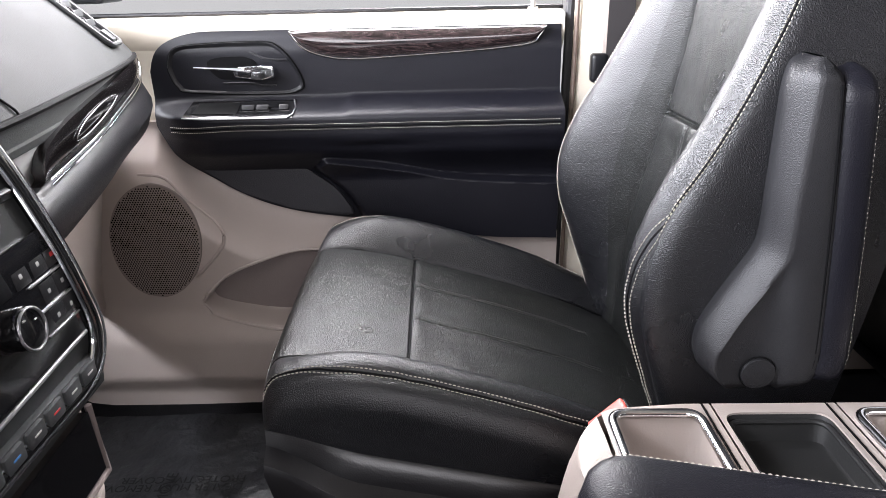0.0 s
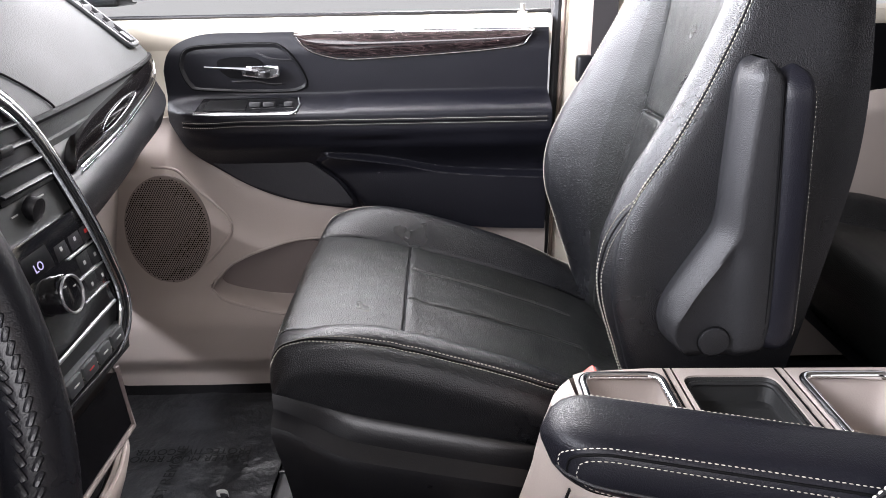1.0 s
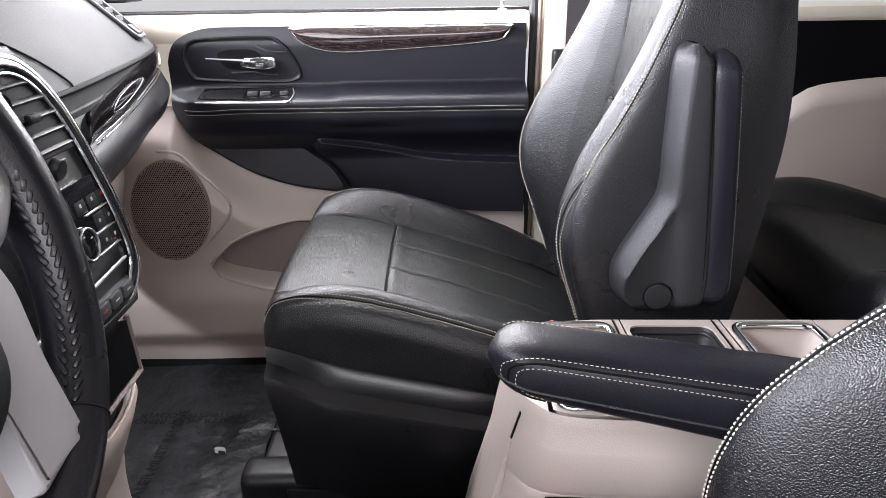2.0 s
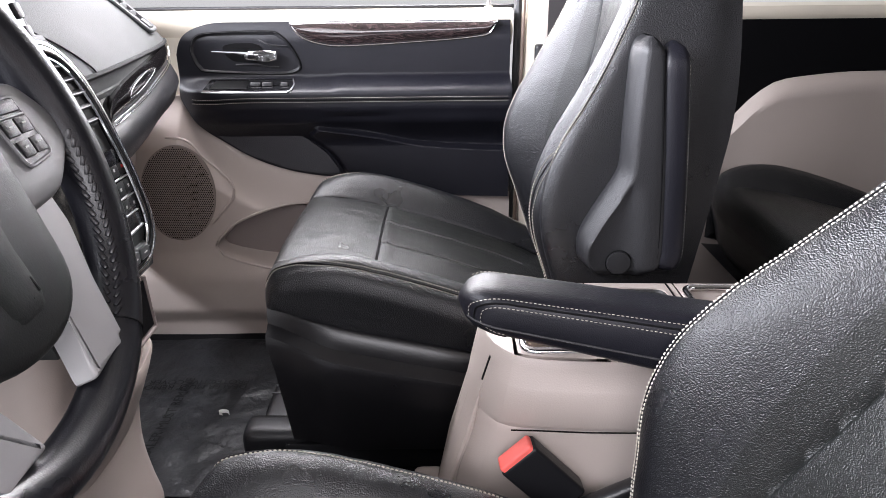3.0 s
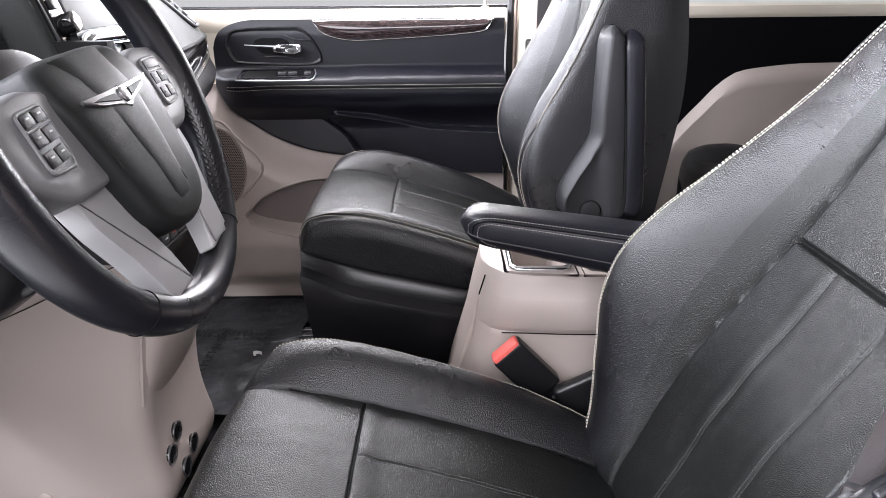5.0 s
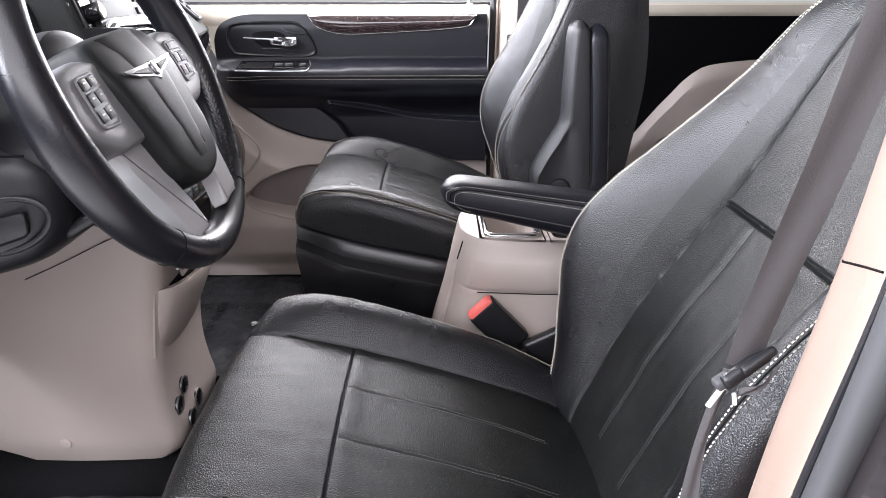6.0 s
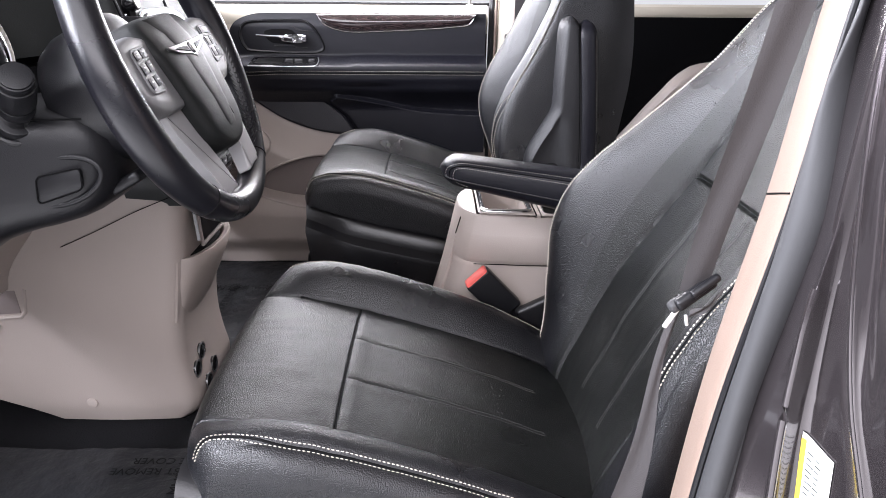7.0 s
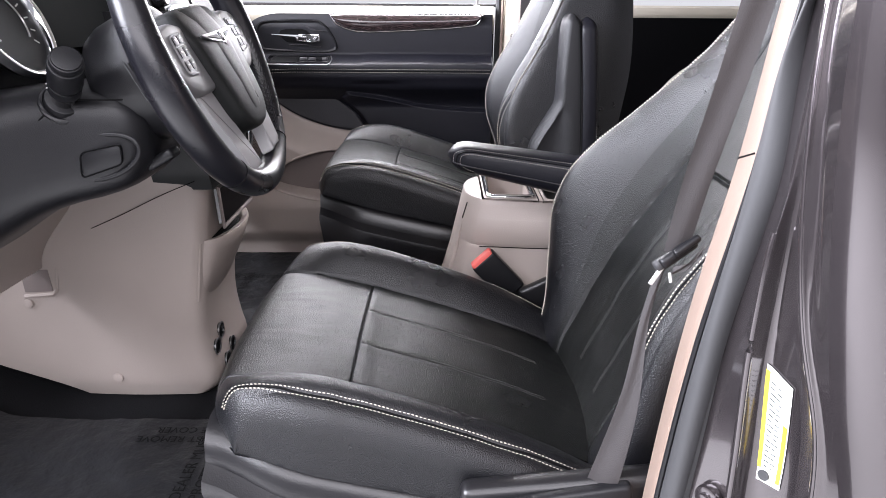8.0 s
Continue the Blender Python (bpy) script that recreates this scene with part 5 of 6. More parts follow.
pipe("pocket_edge", [(-0.3275 - 0.14 * (0.40 - z), -0.1165, z) for z in np.linspace(0.40, 0.285, 12)], 0.0028, BEIGE, stack)
# black sheet across the pocket mouth, standing in for the shade inside
slab("pocket_shade", [[(-0.330 + 0.035 * u * max(0.0, math.sin(math.pi * (y + 0.10) / 0.21)), y, 0.396) for u in (0, 1)] for y in np.linspace(-0.085, 0.095, 8)], (0, 0, 0.003), PRINT, stack)
for y, z in ((-0.046, 0.190), (-0.082, 0.172), (-0.012, 0.142), (-0.058, 0.130)):
    face = smooth_table(z, [(0.13, -0.322), (0.17, -0.331), (0.22, -0.338)]) - 0.010 * sstep(-0.085, -0.10, y)
    part("socket", disc(0.0150, 0.03, pose(face - 0.012, y, z, 0, 88, 0), 24, bevel=0.002), GLOSS_BLACK, stack, "round black socket")
    pipe("socket_ring", [(face + 0.0025, y + 0.0160 * math.cos(a), z + 0.0160 * math.sin(a)) for a in np.linspace(0, 2 * math.pi, 25)[:-1]], 0.0018, EMBLEM, stack, closed=True, n=6)

# console wells
WELLS = ((0.194, 0.282, True, 0.075, BEIGE, "cup_well", "beige cup holder"), (0.303, 0.402, False, 0.028, TRAY, "tray", "black rubber tray"), (0.424, 0.525, True, 0.075, BEIGE, "cup_well", "beige cup holder"))
for x0_, x1_, rim_, deep, mat_, nm, lab in WELLS:
    well(x0_, x1_, -0.086, 0.088, deep, rim_, mat_, nm, lab)
    top_cell(x0_ - 0.0045, x1_ + 0.006, hole_outline(x0_, x1_, -0.086, 0.088))
pipe("tray_edge", [(0.3525 + (x - 0.3525) * 0.93, 0.002 + (y - 0.002) * 0.94, con_top(x) - 0.006) for x, y in hole_outline(0.303, 0.402, -0.086, 0.088)], 0.0028, TRAY, con, closed=True, n=8)
top_cell(0.2900, 0.2965)
top_cell(0.4095, 0.4175)
top_cell(0.533, 0.745)
for x in (0.2890, 0.4088):
    part("top_joint", rbox((0.0022, 0.194, 0.004), 0.0008, 1, pose(x, 0.0045, con_top(x) - 0.0006)), PRINT, con)
pipe("side_joint", [(0.182 + 0.42 * u, -0.1030 - 0.0045 * sstep(0, 0.25, u), 0.3930 - 0.008 * u) for u in np.linspace(0, 1, 16)], 0.0009, PRINT, con, n=6)
part("front_slot", rbox((0.0018, 0.004, 0.032), 0.0006, 1, pose(0.1555, -0.0660, 0.452, 0, 16, 0)), PRINT, con)
pipe("nose_rib", [(con_front(z) + 0.0085 + 0.002 * math.sin(12 * z), -0.062 + 0.10 * (0.43 - z) * 0.3, z) for z in np.linspace(0.43, 0.20, 16)], lambda u: 0.0005 + 0.004 * sstep(0.0, 0.3, u), BEIGE, con)
part("foot_cover", rbox((0.05, 0.20, 0.10), 0.015, 3, pose(0.085, 0.0, 0.135)), BEIGE, con)

# ---- steering wheel and column ----
TILT_W = radians(20)
WC = Vector((-0.187, -0.397, 0.764))
WN = Vector((math.cos(TILT_W), 0, math.sin(TILT_W)))
WU = Vector((-math.sin(TILT_W), 0, math.cos(TILT_W)))
WS = Vector((0, 1, 0))
R = 0.179


def wp(a, b, c=0.0):
    """A place on the wheel: a across, b up, c towards the driver."""
    return WC + WS * a + WU * b + WN * c


wheel = thing("steering_wheel", "black leather steering wheel with silver spokes and switch pads", "steering wheel", tuple(WC))
pts = [wp(R * math.cos(t), R * math.sin(t)) for t in np.linspace(0, 2 * math.pi, 97)[:-1]]
rows = []
for i, t in enumerate(np.linspace(0, 2 * math.pi, 97)[:-1]):
    rad = WS * math.cos(t) + WU * math.sin(t)
    thick = 0.0175 + 0.0025 * max(0, math.cos(2 * t - 0.5)) ** 2
    rows.append([pts[i] + rad * thick * math.cos(b) + WN * thick * 1.05 * math.sin(b) for b in np.linspace(0, 2 * math.pi, 21)[:-1]])
v, f = grid_mesh(rows, closed_u=True, closed_v=True)
rim = mesh_ob("rim", v, f, WHEEL, wheel, "thick black leather rim", 60)
for a0, a1 in ((-0.90, 0.02), (math.pi - 0.02, math.pi + 0.40)):
    for k in range(21):
        for e in (-1, 1):
            t = a0 + (a1 - a0) * (k + 0.25 * e) / 21
            p = wp((R - 0.0158 - 0.0016 * e) * math.cos(t), (R - 0.0158 - 0.0016 * e) * math.sin(t), 0.0085 - 0.0034 * e)
            rad = WS * math.cos(t) + WU * math.sin(t)
            tan = WU * math.cos(t) - WS * math.sin(t)
            nn = (WN * 0.55 - rad).normalized()
            cr = nn.cross(tan)
            part("lacing", rbox((0.0080, 0.0036, 0.0036), 0.0017, 2, axes(p, (tan + cr * 0.5 * e).normalized(), nn.cross((tan + cr * 0.5 * e).normalized()), nn)), WHEEL, rim)
for a in (-2.2, -0.94, 0.75, 2.4):
    pipe("rim_joint", [wp(R * math.cos(a), R * math.sin(a)) + (WS * math.cos(a) + WU * math.sin(a)) * (0.0177 + 0.0025 * max(0, math.cos(2 * a - 0.5)) ** 2) * math.cos(b) + WN * 1.05 * (0.0177 + 0.0025 * max(0, math.cos(2 * a - 0.5)) ** 2) * math.sin(b) for b in np.linspace(0, 2 * math.pi, 25)[:-1]], 0.0007, PRINT, rim, closed=True, n=6)
# the hub sits turned a little to one side and leans back from the rim
TURN, LEAN = radians(3), radians(5)
WS, WU = WS * math.cos(TURN) + WU * math.sin(TURN), WU * math.cos(TURN) - WS * math.sin(TURN)
WU, WN = WU * math.cos(LEAN) - WN * math.sin(LEAN), WN * math.cos(LEAN) + WU * math.sin(LEAN)
# airbag pad: a shield, domed towards the driver
half = [(0.045, 0.054), (0.071, 0.047), (0.0800, 0.022), (0.0760, -0.010), (0.0680, -0.050), (0.0570, -0.088), (0.033, -0.108)]
outline = [(p.x, p.y) for p in spline([(0, 0.055, 0)] + [(a, c, 0) for a, c in half] + [(0, -0.114, 0)] + [(-a, c, 0) for a, c in half[::-1]], 64, True)]


def dome(c, b):
    """Height of the airbag cover, leaning back towards its top edge."""
    return c - 0.016 * sstep(-0.005, 0.075, b)


rows = []
for sc, c in ((1.0, -0.034), (1.0, 0.008), (0.988, 0.0145), (0.96, 0.0180), (0.90, 0.0200), (0.7, 0.0225), (0.4, 0.0240), (0.1, 0.0245)):
    rows.append([wp(a * sc, (d + 0.025) * sc - 0.025, dome(c, (d + 0.025) * sc - 0.025) if c > -0.03 else c) for a, d in outline])
hub = loft("airbag_pad", rows, PADGREY, wheel, "dark grained airbag cover", sharp=60)
# the raised centre band of the cover, and the emblem on it
rows = []
for b in np.linspace(-0.102, 0.050, 24):
    hw = 0.020 + 0.022 * sstep(-0.11, 0.05, b)
    c = dome(0.0255 - 0.45 * (b + 0.025) ** 2, b) - 0.007 * sstep(-0.084, -0.108, b)
    rows.append([wp(a, b, c - 0.004 * abs(a / hw) ** 4) for a in np.linspace(-hw, hw, 9)])
slab("centre_band", rows, -WN * 0.004, PADGREY, hub)
wing = [(0, -0.0085), (0.007, -0.0045), (0.014, -0.0040), (0.040, 0.0000), (0.060, 0.0052), (0.062, 0.0078), (0.045, 0.0072), (0.016, 0.0068), (0.008, 0.0060), (0.0, 0.0080)]
wing += [(-a, b) for a, b in wing[-2:0:-1]]
em_at = axes(wp(0, 0.004, 0.0215), WS, (WU - WN * 0.16).normalized(), (WN + WU * 0.16).normalized())
em = part("emblem", prism([(a, b * 1.25) for a, b in wing[::-1]], 0.0035, em_at, 0.0012), EMBLEM, hub, "silver winged emblem")
for sg in (-1, 1):
    part("emblem_inset", prism([(sg * a, b) for a, b in ((0.011, -0.0028), (0.050, 0.0050), (0.040, 0.0056), (0.014, 0.0046))][::sg], 0.0012, em_at @ pose(0, 0, 0.0032), 0.0003, 1), PADGREY, em)
part("emblem_centre", disc(0.0066, 0.003, em_at @ pose(0, 0.0006, 0.0040), 20, bevel=0.001), EMBLEM, em)
for a, b in ((-0.004, -0.078), (0.0045, -0.0765)):
    part("pad_mark", rbox((0.0016, 0.0100, 0.0008), 0.0003, 1, axes(wp(a + 0.010, b, 0.0236), WS, WU, WN)), PRINT, hub)
part("hub_core", disc(0.070, 0.05, axes(wp(0, -0.02, -0.050), WS, WU, WN), 32, r2=0.066), DARK_PLASTIC, wheel)
for sg in (-1, 1):
    def flip(o):
        o = [(sg * a, b) for a, b in o]
        return o if sg > 0 else o[::-1]

    o = round_outline(flip([(0.064, 0.032), (0.103, 0.041), (0.146, 0.035), (0.168, 0.004), (0.163, -0.018), (0.140, -0.034), (0.118, -0.046), (0.060, -0.048)]), 0.012, 5)
    sp_ = loft("spoke", [[wp(sg * 0.112 + (a - sg * 0.112) * k, -0.004 + (b + 0.004) * k, c) for a, b in o] for k, c in ((1.0, -0.016), (1.0, 0.0), (0.985, 0.0045), (0.95, 0.0080), (0.88, 0.0098), (0.6, 0.0100), (0.05, 0.0100))], SPOKE, wheel, "satin grey spoke housing", sharp=60)
    o = round_outline(flip([(0.0945, 0.0255), (0.1285, 0.0245), (0.1310, -0.0200), (0.0985, -0.0220)]), 0.006, 4)
    pad_ = part("switch_pad", prism(o, 0.004, axes(wp(0, 0, 0.0080), WS, WU, WN), 0.001), DARK_PLASTIC, sp_, "black switch pad with square buttons")
    pipe("pad_rim", [wp(a, b, 0.0112) for a, b in o], 0.0016, SPOKE, pad_, closed=True, n=8)
    # a wide blank or a pair of keys over two rows of square ones, level with the pad
    keys = [(0.1120, 0.0190, 0.0300, 0.0085)] if sg > 0 else [(0.1040, 0.0190, 0.0135, 0.0090), (0.1200, 0.0185, 0.0140, 0.0090)]
    keys += [(0.1050, 0.0050, 0.0135, 0.0110), (0.1210, 0.0045, 0.0140, 0.0110), (0.1070, -0.0100, 0.0130, 0.0115), (0.1220, -0.0105, 0.0130, 0.0115)]
    for a, b, w_, h_ in keys:
        part("switch", rbox((w_, h_, 0.0022), 0.0009, 2, axes(wp(sg * a, b, 0.0122), (WS - sg * WU * 0.06).normalized(), (WU + sg * WS * 0.06).normalized(), WN)), DARK_PLASTIC, pad_)
        if w_ < 0.02:
            part("switch_mark", rbox((0.0045, 0.0013, 0.0006), 0.0002, 1, axes(wp(sg * a, b + 0.001, 0.0136), WS, WU, WN)), MARK, pad_)
    part("pad_divider", rbox((0.033, 0.0018, 0.0018), 0.0004, 1, axes(wp(sg * 0.1125, 0.0122, 0.0124), (WS - sg * WU * 0.06).normalized(), (WU + sg * WS * 0.06).normalized(), WN)), SPOKE, pad_)
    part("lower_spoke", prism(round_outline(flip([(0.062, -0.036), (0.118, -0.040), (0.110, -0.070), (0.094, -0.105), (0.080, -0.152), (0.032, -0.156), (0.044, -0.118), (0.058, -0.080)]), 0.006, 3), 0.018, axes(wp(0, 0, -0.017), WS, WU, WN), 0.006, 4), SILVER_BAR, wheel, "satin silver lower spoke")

WS, WU, WN = Vector((0, 1, 0)), Vector((-math.sin(TILT_W), 0, math.cos(TILT_W))), Vector((math.cos(TILT_W), 0, math.sin(TILT_W)))
col = thing("steering_column", "dark plastic steering column shroud with a stalk", "steering column", (-0.40, -0.412, 0.60))
rows = []
for u in np.linspace(0, 1, 22):
    x = -0.248 - 0.31 * u
    top = smooth_table(x, [(-0.60, 0.690), (-0.45, 0.712), (-0.36, 0.722), (-0.30, 0.722), (-0.27, 0.716), (-0.248, 0.696)])
    bot = smooth_table(x, [(-0.60, 0.44), (-0.50, 0.495), (-0.447, 0.530), (-0.39, 0.562), (-0.348, 0.577), (-0.309, 0.587), (-0.27, 0.604), (-0.248, 0.634)])
    hw = smooth_table(x, [(-0.60, 0.115), (-0.45, 0.100), (-0.38, 0.088), (-0.30, 0.084), (-0.265, 0.079), (-0.248, 0.066)])
    cz, hh = (top + bot) / 2, (top - bot) / 2
    ring = []
    for t in np.linspace(0, 2 * math.pi, 49)[:-1]:
        c, s = math.cos(t), math.sin(t)
        y = -0.402 + hw * math.copysign(abs(c) ** 0.36, c)
        z = cz + hh * math.copysign(abs(s) ** 0.48, s)
        ring.append((x, y - 0.006 * math.sin(u * 3) * max(0, -c), z))
    rows.append(ring)
shroud = loft("shroud", rows, DARK_PLASTIC, col, "grained dark column shroud", sharp=60)
pipe("shroud_joint", [(x, -0.488 - 0.0035 * sstep(-0.25, -0.31, x), 0.712 - 0.9 * max(0, -x - 0.335)) for x in np.linspace(-0.375, -0.262, 16)], 0.0012, PRINT, col, n=6)
o = round_outline([(-0.029, -0.017), (0.025, -0.009), (0.030, 0.015), (-0.021, 0.013)], 0.007)
part("release_cover", prism(o, 0.004, axes((-0.298, -0.487, 0.640), Vector((0.98, 0, 0.18)).normalized(), Vector((-0.18, 0, 0.98)).normalized(), (0, -1, 0)), 0.002), DARK_PLASTIC, shroud)
pipe("cover_edge", [Vector((-0.298, -0.4915, 0.640)) + Vector((0.98, 0, 0.18)) * a + Vector((-0.18, 0, 0.98)) * c for a, c in o], 0.0010, PRINT, shroud, closed=True, n=6)
pipe("recess_edge", [(-0.298 + 0.046 * math.cos(t), -0.4865, 0.643 + 0.026 * math.sin(t) + 0.010 * math.cos(t)) for t in np.linspace(0, 2 * math.pi, 41)[:-1]], 0.0030, DARK_PLASTIC, shroud, n=10, closed=True, flat=0.6, up=(0, 1, 0))
loft("collar", [[wp(r_ * math.cos(t), r_ * 0.98 * math.sin(t) - 0.008, c) for t in np.linspace(0, 2 * math.pi, 41)[:-1]] for r_, c in ((0.058, -0.135), (0.070, -0.128), (0.078, -0.112), (0.086, -0.062), (0.083, -0.050), (0.074, -0.044), (0.05, -0.042))], DARK_PLASTIC, col, "dark drum behind the wheel")
for k in (0, 1):
    pipe("shift_paddle", [wp(-0.0840, 0.016 - 0.004 * k, -0.071 + 0.006 * k), wp(-0.0842, -0.034, -0.064 + 0.006 * k)], 0.0011, GREY_PLASTIC if k == 0 else PRINT, col)
p0, p1 = Vector((-0.340, -0.472, 0.702)), Vector((-0.294, -0.536, 0.763))
d = (p1 - p0).normalized()
q = d.to_track_quat("Z", "Y").to_matrix().to_4x4()
part("stalk_gaiter", disc(0.0225, 0.030, Matrix.Translation(p0.lerp(p1, 0.02)) @ q, 36, r2=0.021, bevel=0.002), DARK_PLASTIC, col)
pipe("gaiter_ring", [p0.lerp(p1, 0.05) + q.to_3x3() @ Vector((0.0245 * math.cos(a), 0.0245 * math.sin(a), 0)) for a in np.linspace(0, 2 * math.pi, 33)[:-1]], 0.0035, DARK_PLASTIC, col, closed=True)
knob = part("stalk", disc(0.0140, (p1 - p0).length * 0.7, Matrix.Translation(p0.lerp(p1, 0.30)) @ q, 32), GLOSS_BLACK, col, "black multifunction stalk")
for r_, a, c in ((0.0180, 0.36, 0.50), (0.0188, 0.53, 0.88), (0.0172, 0.88, 0.98), (0.0155, 0.98, 1.0)):
    part("stalk_knob", disc(r_, (p1 - p0).length * (c - a), Matrix.Translation(p0.lerp(p1, (a + c) / 2)) @ q, 36, bevel=0.002), DARK_PLASTIC, knob)
for k in range(3):
    t = 2.6 + 0.30 * k
    part("stalk_mark", rbox((0.003, 0.0014, 0.0016), 0.0004, 1, Matrix.Translation(p0.lerp(p1, 0.44)) @ q @ pose(0.0181 * math.cos(t), 0.0181 * math.sin(t), 0)), MARK, knob)
part("tilt_lever", rbox((0.04, 0.03, 0.014), 0.006, 3, pose(-0.243, -0.44, 0.632, 0, -30, 0)), DARK_PLASTIC, col)

# instrument cluster with chrome rings
cl = thing("instrument_cluster", "instrument cluster with chrome-ringed dials", "instrument cluster", (-0.49, -0.40, 0.72))
for y, r_ in ((-0.358, 0.076), (-0.525, 0.070)):
    m = axes((-0.452, y, 0.797), (0, 1, 0), Vector((-0.42, 0, 0.90)).normalized(), Vector((0.90, 0, 0.42)).normalized())
    dl = part("dial", disc(r_, 0.006, m @ pose(0, 0, -0.012), 40), SCREEN, cl, "black dial")
    loft("chrome_ring", [[m @ Vector((rr * math.cos(a), rr * math.sin(a), h)) for a in np.linspace(0, 2 * math.pi, 61)[:-1]] for rr, h in ((r_ - 0.006, -0.010), (r_ - 0.005, 0.0), (r_ - 0.001, 0.004), (r_ + 0.003, 0.003), (r_ + 0.005, -0.008))], CHROME, cl, "chrome dial surround", cap=False, sharp=60)
    pipe("dial_arc", [m @ Vector((r_ * 0.55 * math.cos(a), r_ * 0.55 * math.sin(a), -0.008)) for a in np.linspace(-0.6, 3.8, 40)], 0.0012, SILVER, dl, n=6)
    for k in range(14):
        a = -0.6 + k * 0.33
        part("dial_mark", rbox((0.009, 0.002, 0.001), 0.0003, 1, m @ Matrix.Rotation(a, 4, "Z") @ pose(r_ * 0.72, 0, -0.0085)), AMBER if k > 10 else MARK, dl)
loft("hood", [[(x, y, z) for x, z in ((-0.44, 0.915), (-0.50, 0.925), (-0.62, 0.90), (-0.62, 0.68), (-0.48, 0.69), (-0.465, 0.70), (-0.52, 0.71), (-0.55, 0.885), (-0.44, 0.900))] for y in np.linspace(-0.70, -0.19, 10)], DARK_PLASTIC, cl, "black hood over the dials")
slab("knee_bolster", [[(-0.50 - 0.10 * sstep(0.54, 0.36, z) + 0.02 * math.sin(y * 4), y, z) for z in np.linspace(0.36, 0.70, 20)] for y in np.linspace(-0.74, -0.14, 20)], (-0.03, 0, 0), BEIGE, dash, "beige knee panel under the column")
slab("driver_fascia", [[(-0.455 - 0.02 * abs(y), y, z) for z in np.linspace(0.612, 0.735, 8)] for y in np.linspace(-0.74, -0.137, 12)], (-0.03, 0, 0), DARK_PLASTIC, dash)
# dark flank of the stack above its beige base
slab("stack_flank", [[(x, -0.121, z) for z in np.linspace(0.545 - 0.03 * max(0, -x - 0.30), 0.80, 8)] for x in np.linspace(-0.56, -0.300, 10)], (0, 0.02, 0), DARK_PLASTIC, stack)

# ---- driver side: pillar, jamb, belt ----
dp = thing("pillar_driver", "open driver doorway with cream pillar trim, seal and dark painted jamb", "door frame", (0.40, -0.80, 0.0), kind="structure")


def pill_x(z):
    return smooth_table(z, [(0.0, 0.297), (0.25, 0.304), (0.41, 0.315), (0.55, 0.330), (0.70, 0.355), (0.83, 0.370), (1.0, 0.395), (1.25, 0.44)])


def outer_x(z):
    return smooth_table(z, [(0.0, 0.46), (0.25, 0.448), (0.456, 0.418), (0.57, 0.388), (0.683, 0.366), (0.83, 0.352), (1.0, 0.36), (1.25, 0.40)])


def strip(name, prof, mat, lab="", z0=0.02, z1=1.25):
    """An upright strip; each profile point: share of the way from the trim to the outer edge, offset in x, y."""
    rows = []
    for z in np.linspace(z0, z1, 50):
        a, b = pill_x(z), outer_x(z)
        rows.append([(a + (b - a) * w + dx_, y, z) for w, dx_, y in prof])
    v, f = grid_mesh(rows)
    return mesh_ob(name, v, f, mat, dp, lab, 50)


# this trim's colour is darkened to make up for the lamps' brightness
strip("pillar_trim", [(0, 0.16, -0.640), (0, 0.066, -0.650), (0, 0.048, -0.668), (0, 0.030, -0.692), (0, 0.0170, -0.711), (0, 0.0135, -0.718), (0, 0.0115, -0.728), (0, 0.0060, -0.750), (0, 0.0005, -0.770), (0, 0.0010, -0.775), (0, 0.008, -0.780)], DIMMED_CREAM, "cream pillar trim")
pipe("trim_joint", [(pill_x(0.70) + 0.0300, -0.6925, 0.6925), (pill_x(0.70) + 0.0128, -0.7185, 0.6985), (pill_x(0.71) + 0.0054, -0.7505, 0.708), (pill_x(0.714) + 0.0000, -0.7715, 0.714)], 0.0008, PRINT, dp, n=6)


def seal_w(z):
    return smooth_table(z, [(0.0, 0.11), (0.36, 0.12), (0.45, 0.14), (0.575, 0.18), (0.66, 0.24), (0.71, 0.27), (0.78, 0.17), (0.83, 0.10), (1.25, 0.10)])


def fold_w(z):
    """Where the painted jamb folds over into the edge of the rear door."""
    return smooth_table(z, [(0.0, 0.80), (0.44, 0.84), (0.545, 0.90), (0.615, 0.81), (0.735, 0.67), (0.83, 0.58), (1.25, 0.50)])


def jamb_surface(w, z):
    """The painted jamb, w from the trim to the outer edge, with its pressed folds."""
    a, b = pill_x(z), outer_x(z)
    wf = fold_w(z)
    low = sstep(0.72, 0.64, z)
    out = 0.010 * low * math.exp(-(((w - 0.405) / 0.022) ** 2)) - 0.010 * sstep(0.36, 0.5, w) * sstep(wf, wf - 0.2, w)
    out += 0.008 * math.exp(-(((w - wf) / 0.024) ** 2)) + 0.012 * sstep(wf - 0.02, wf + 0.03, w)
    out -= 0.008 * math.exp(-(((w - wf - 0.10) / 0.045) ** 2)) * sstep(0.60, 0.72, z)
    return Vector((a + (b - a) * w + 0.012 * (1 - w) - out * 0.85, -0.768 - 0.125 * w - out * 0.55, z))


def jamb_columns(z):
    """Shares across the jamb, closer together along its two folds."""
    a, b = seal_w(z) - 0.03, fold_w(z)
    ease = [0.5 - 0.5 * math.cos(math.pi * k / 24) for k in range(25)]
    return [a + (0.405 - a) * u for u in ease] + [0.405 + (b - 0.405) * u for u in ease[1:]] + [b + (1.0 - b) * u for u in ease[1:]]


rows = []
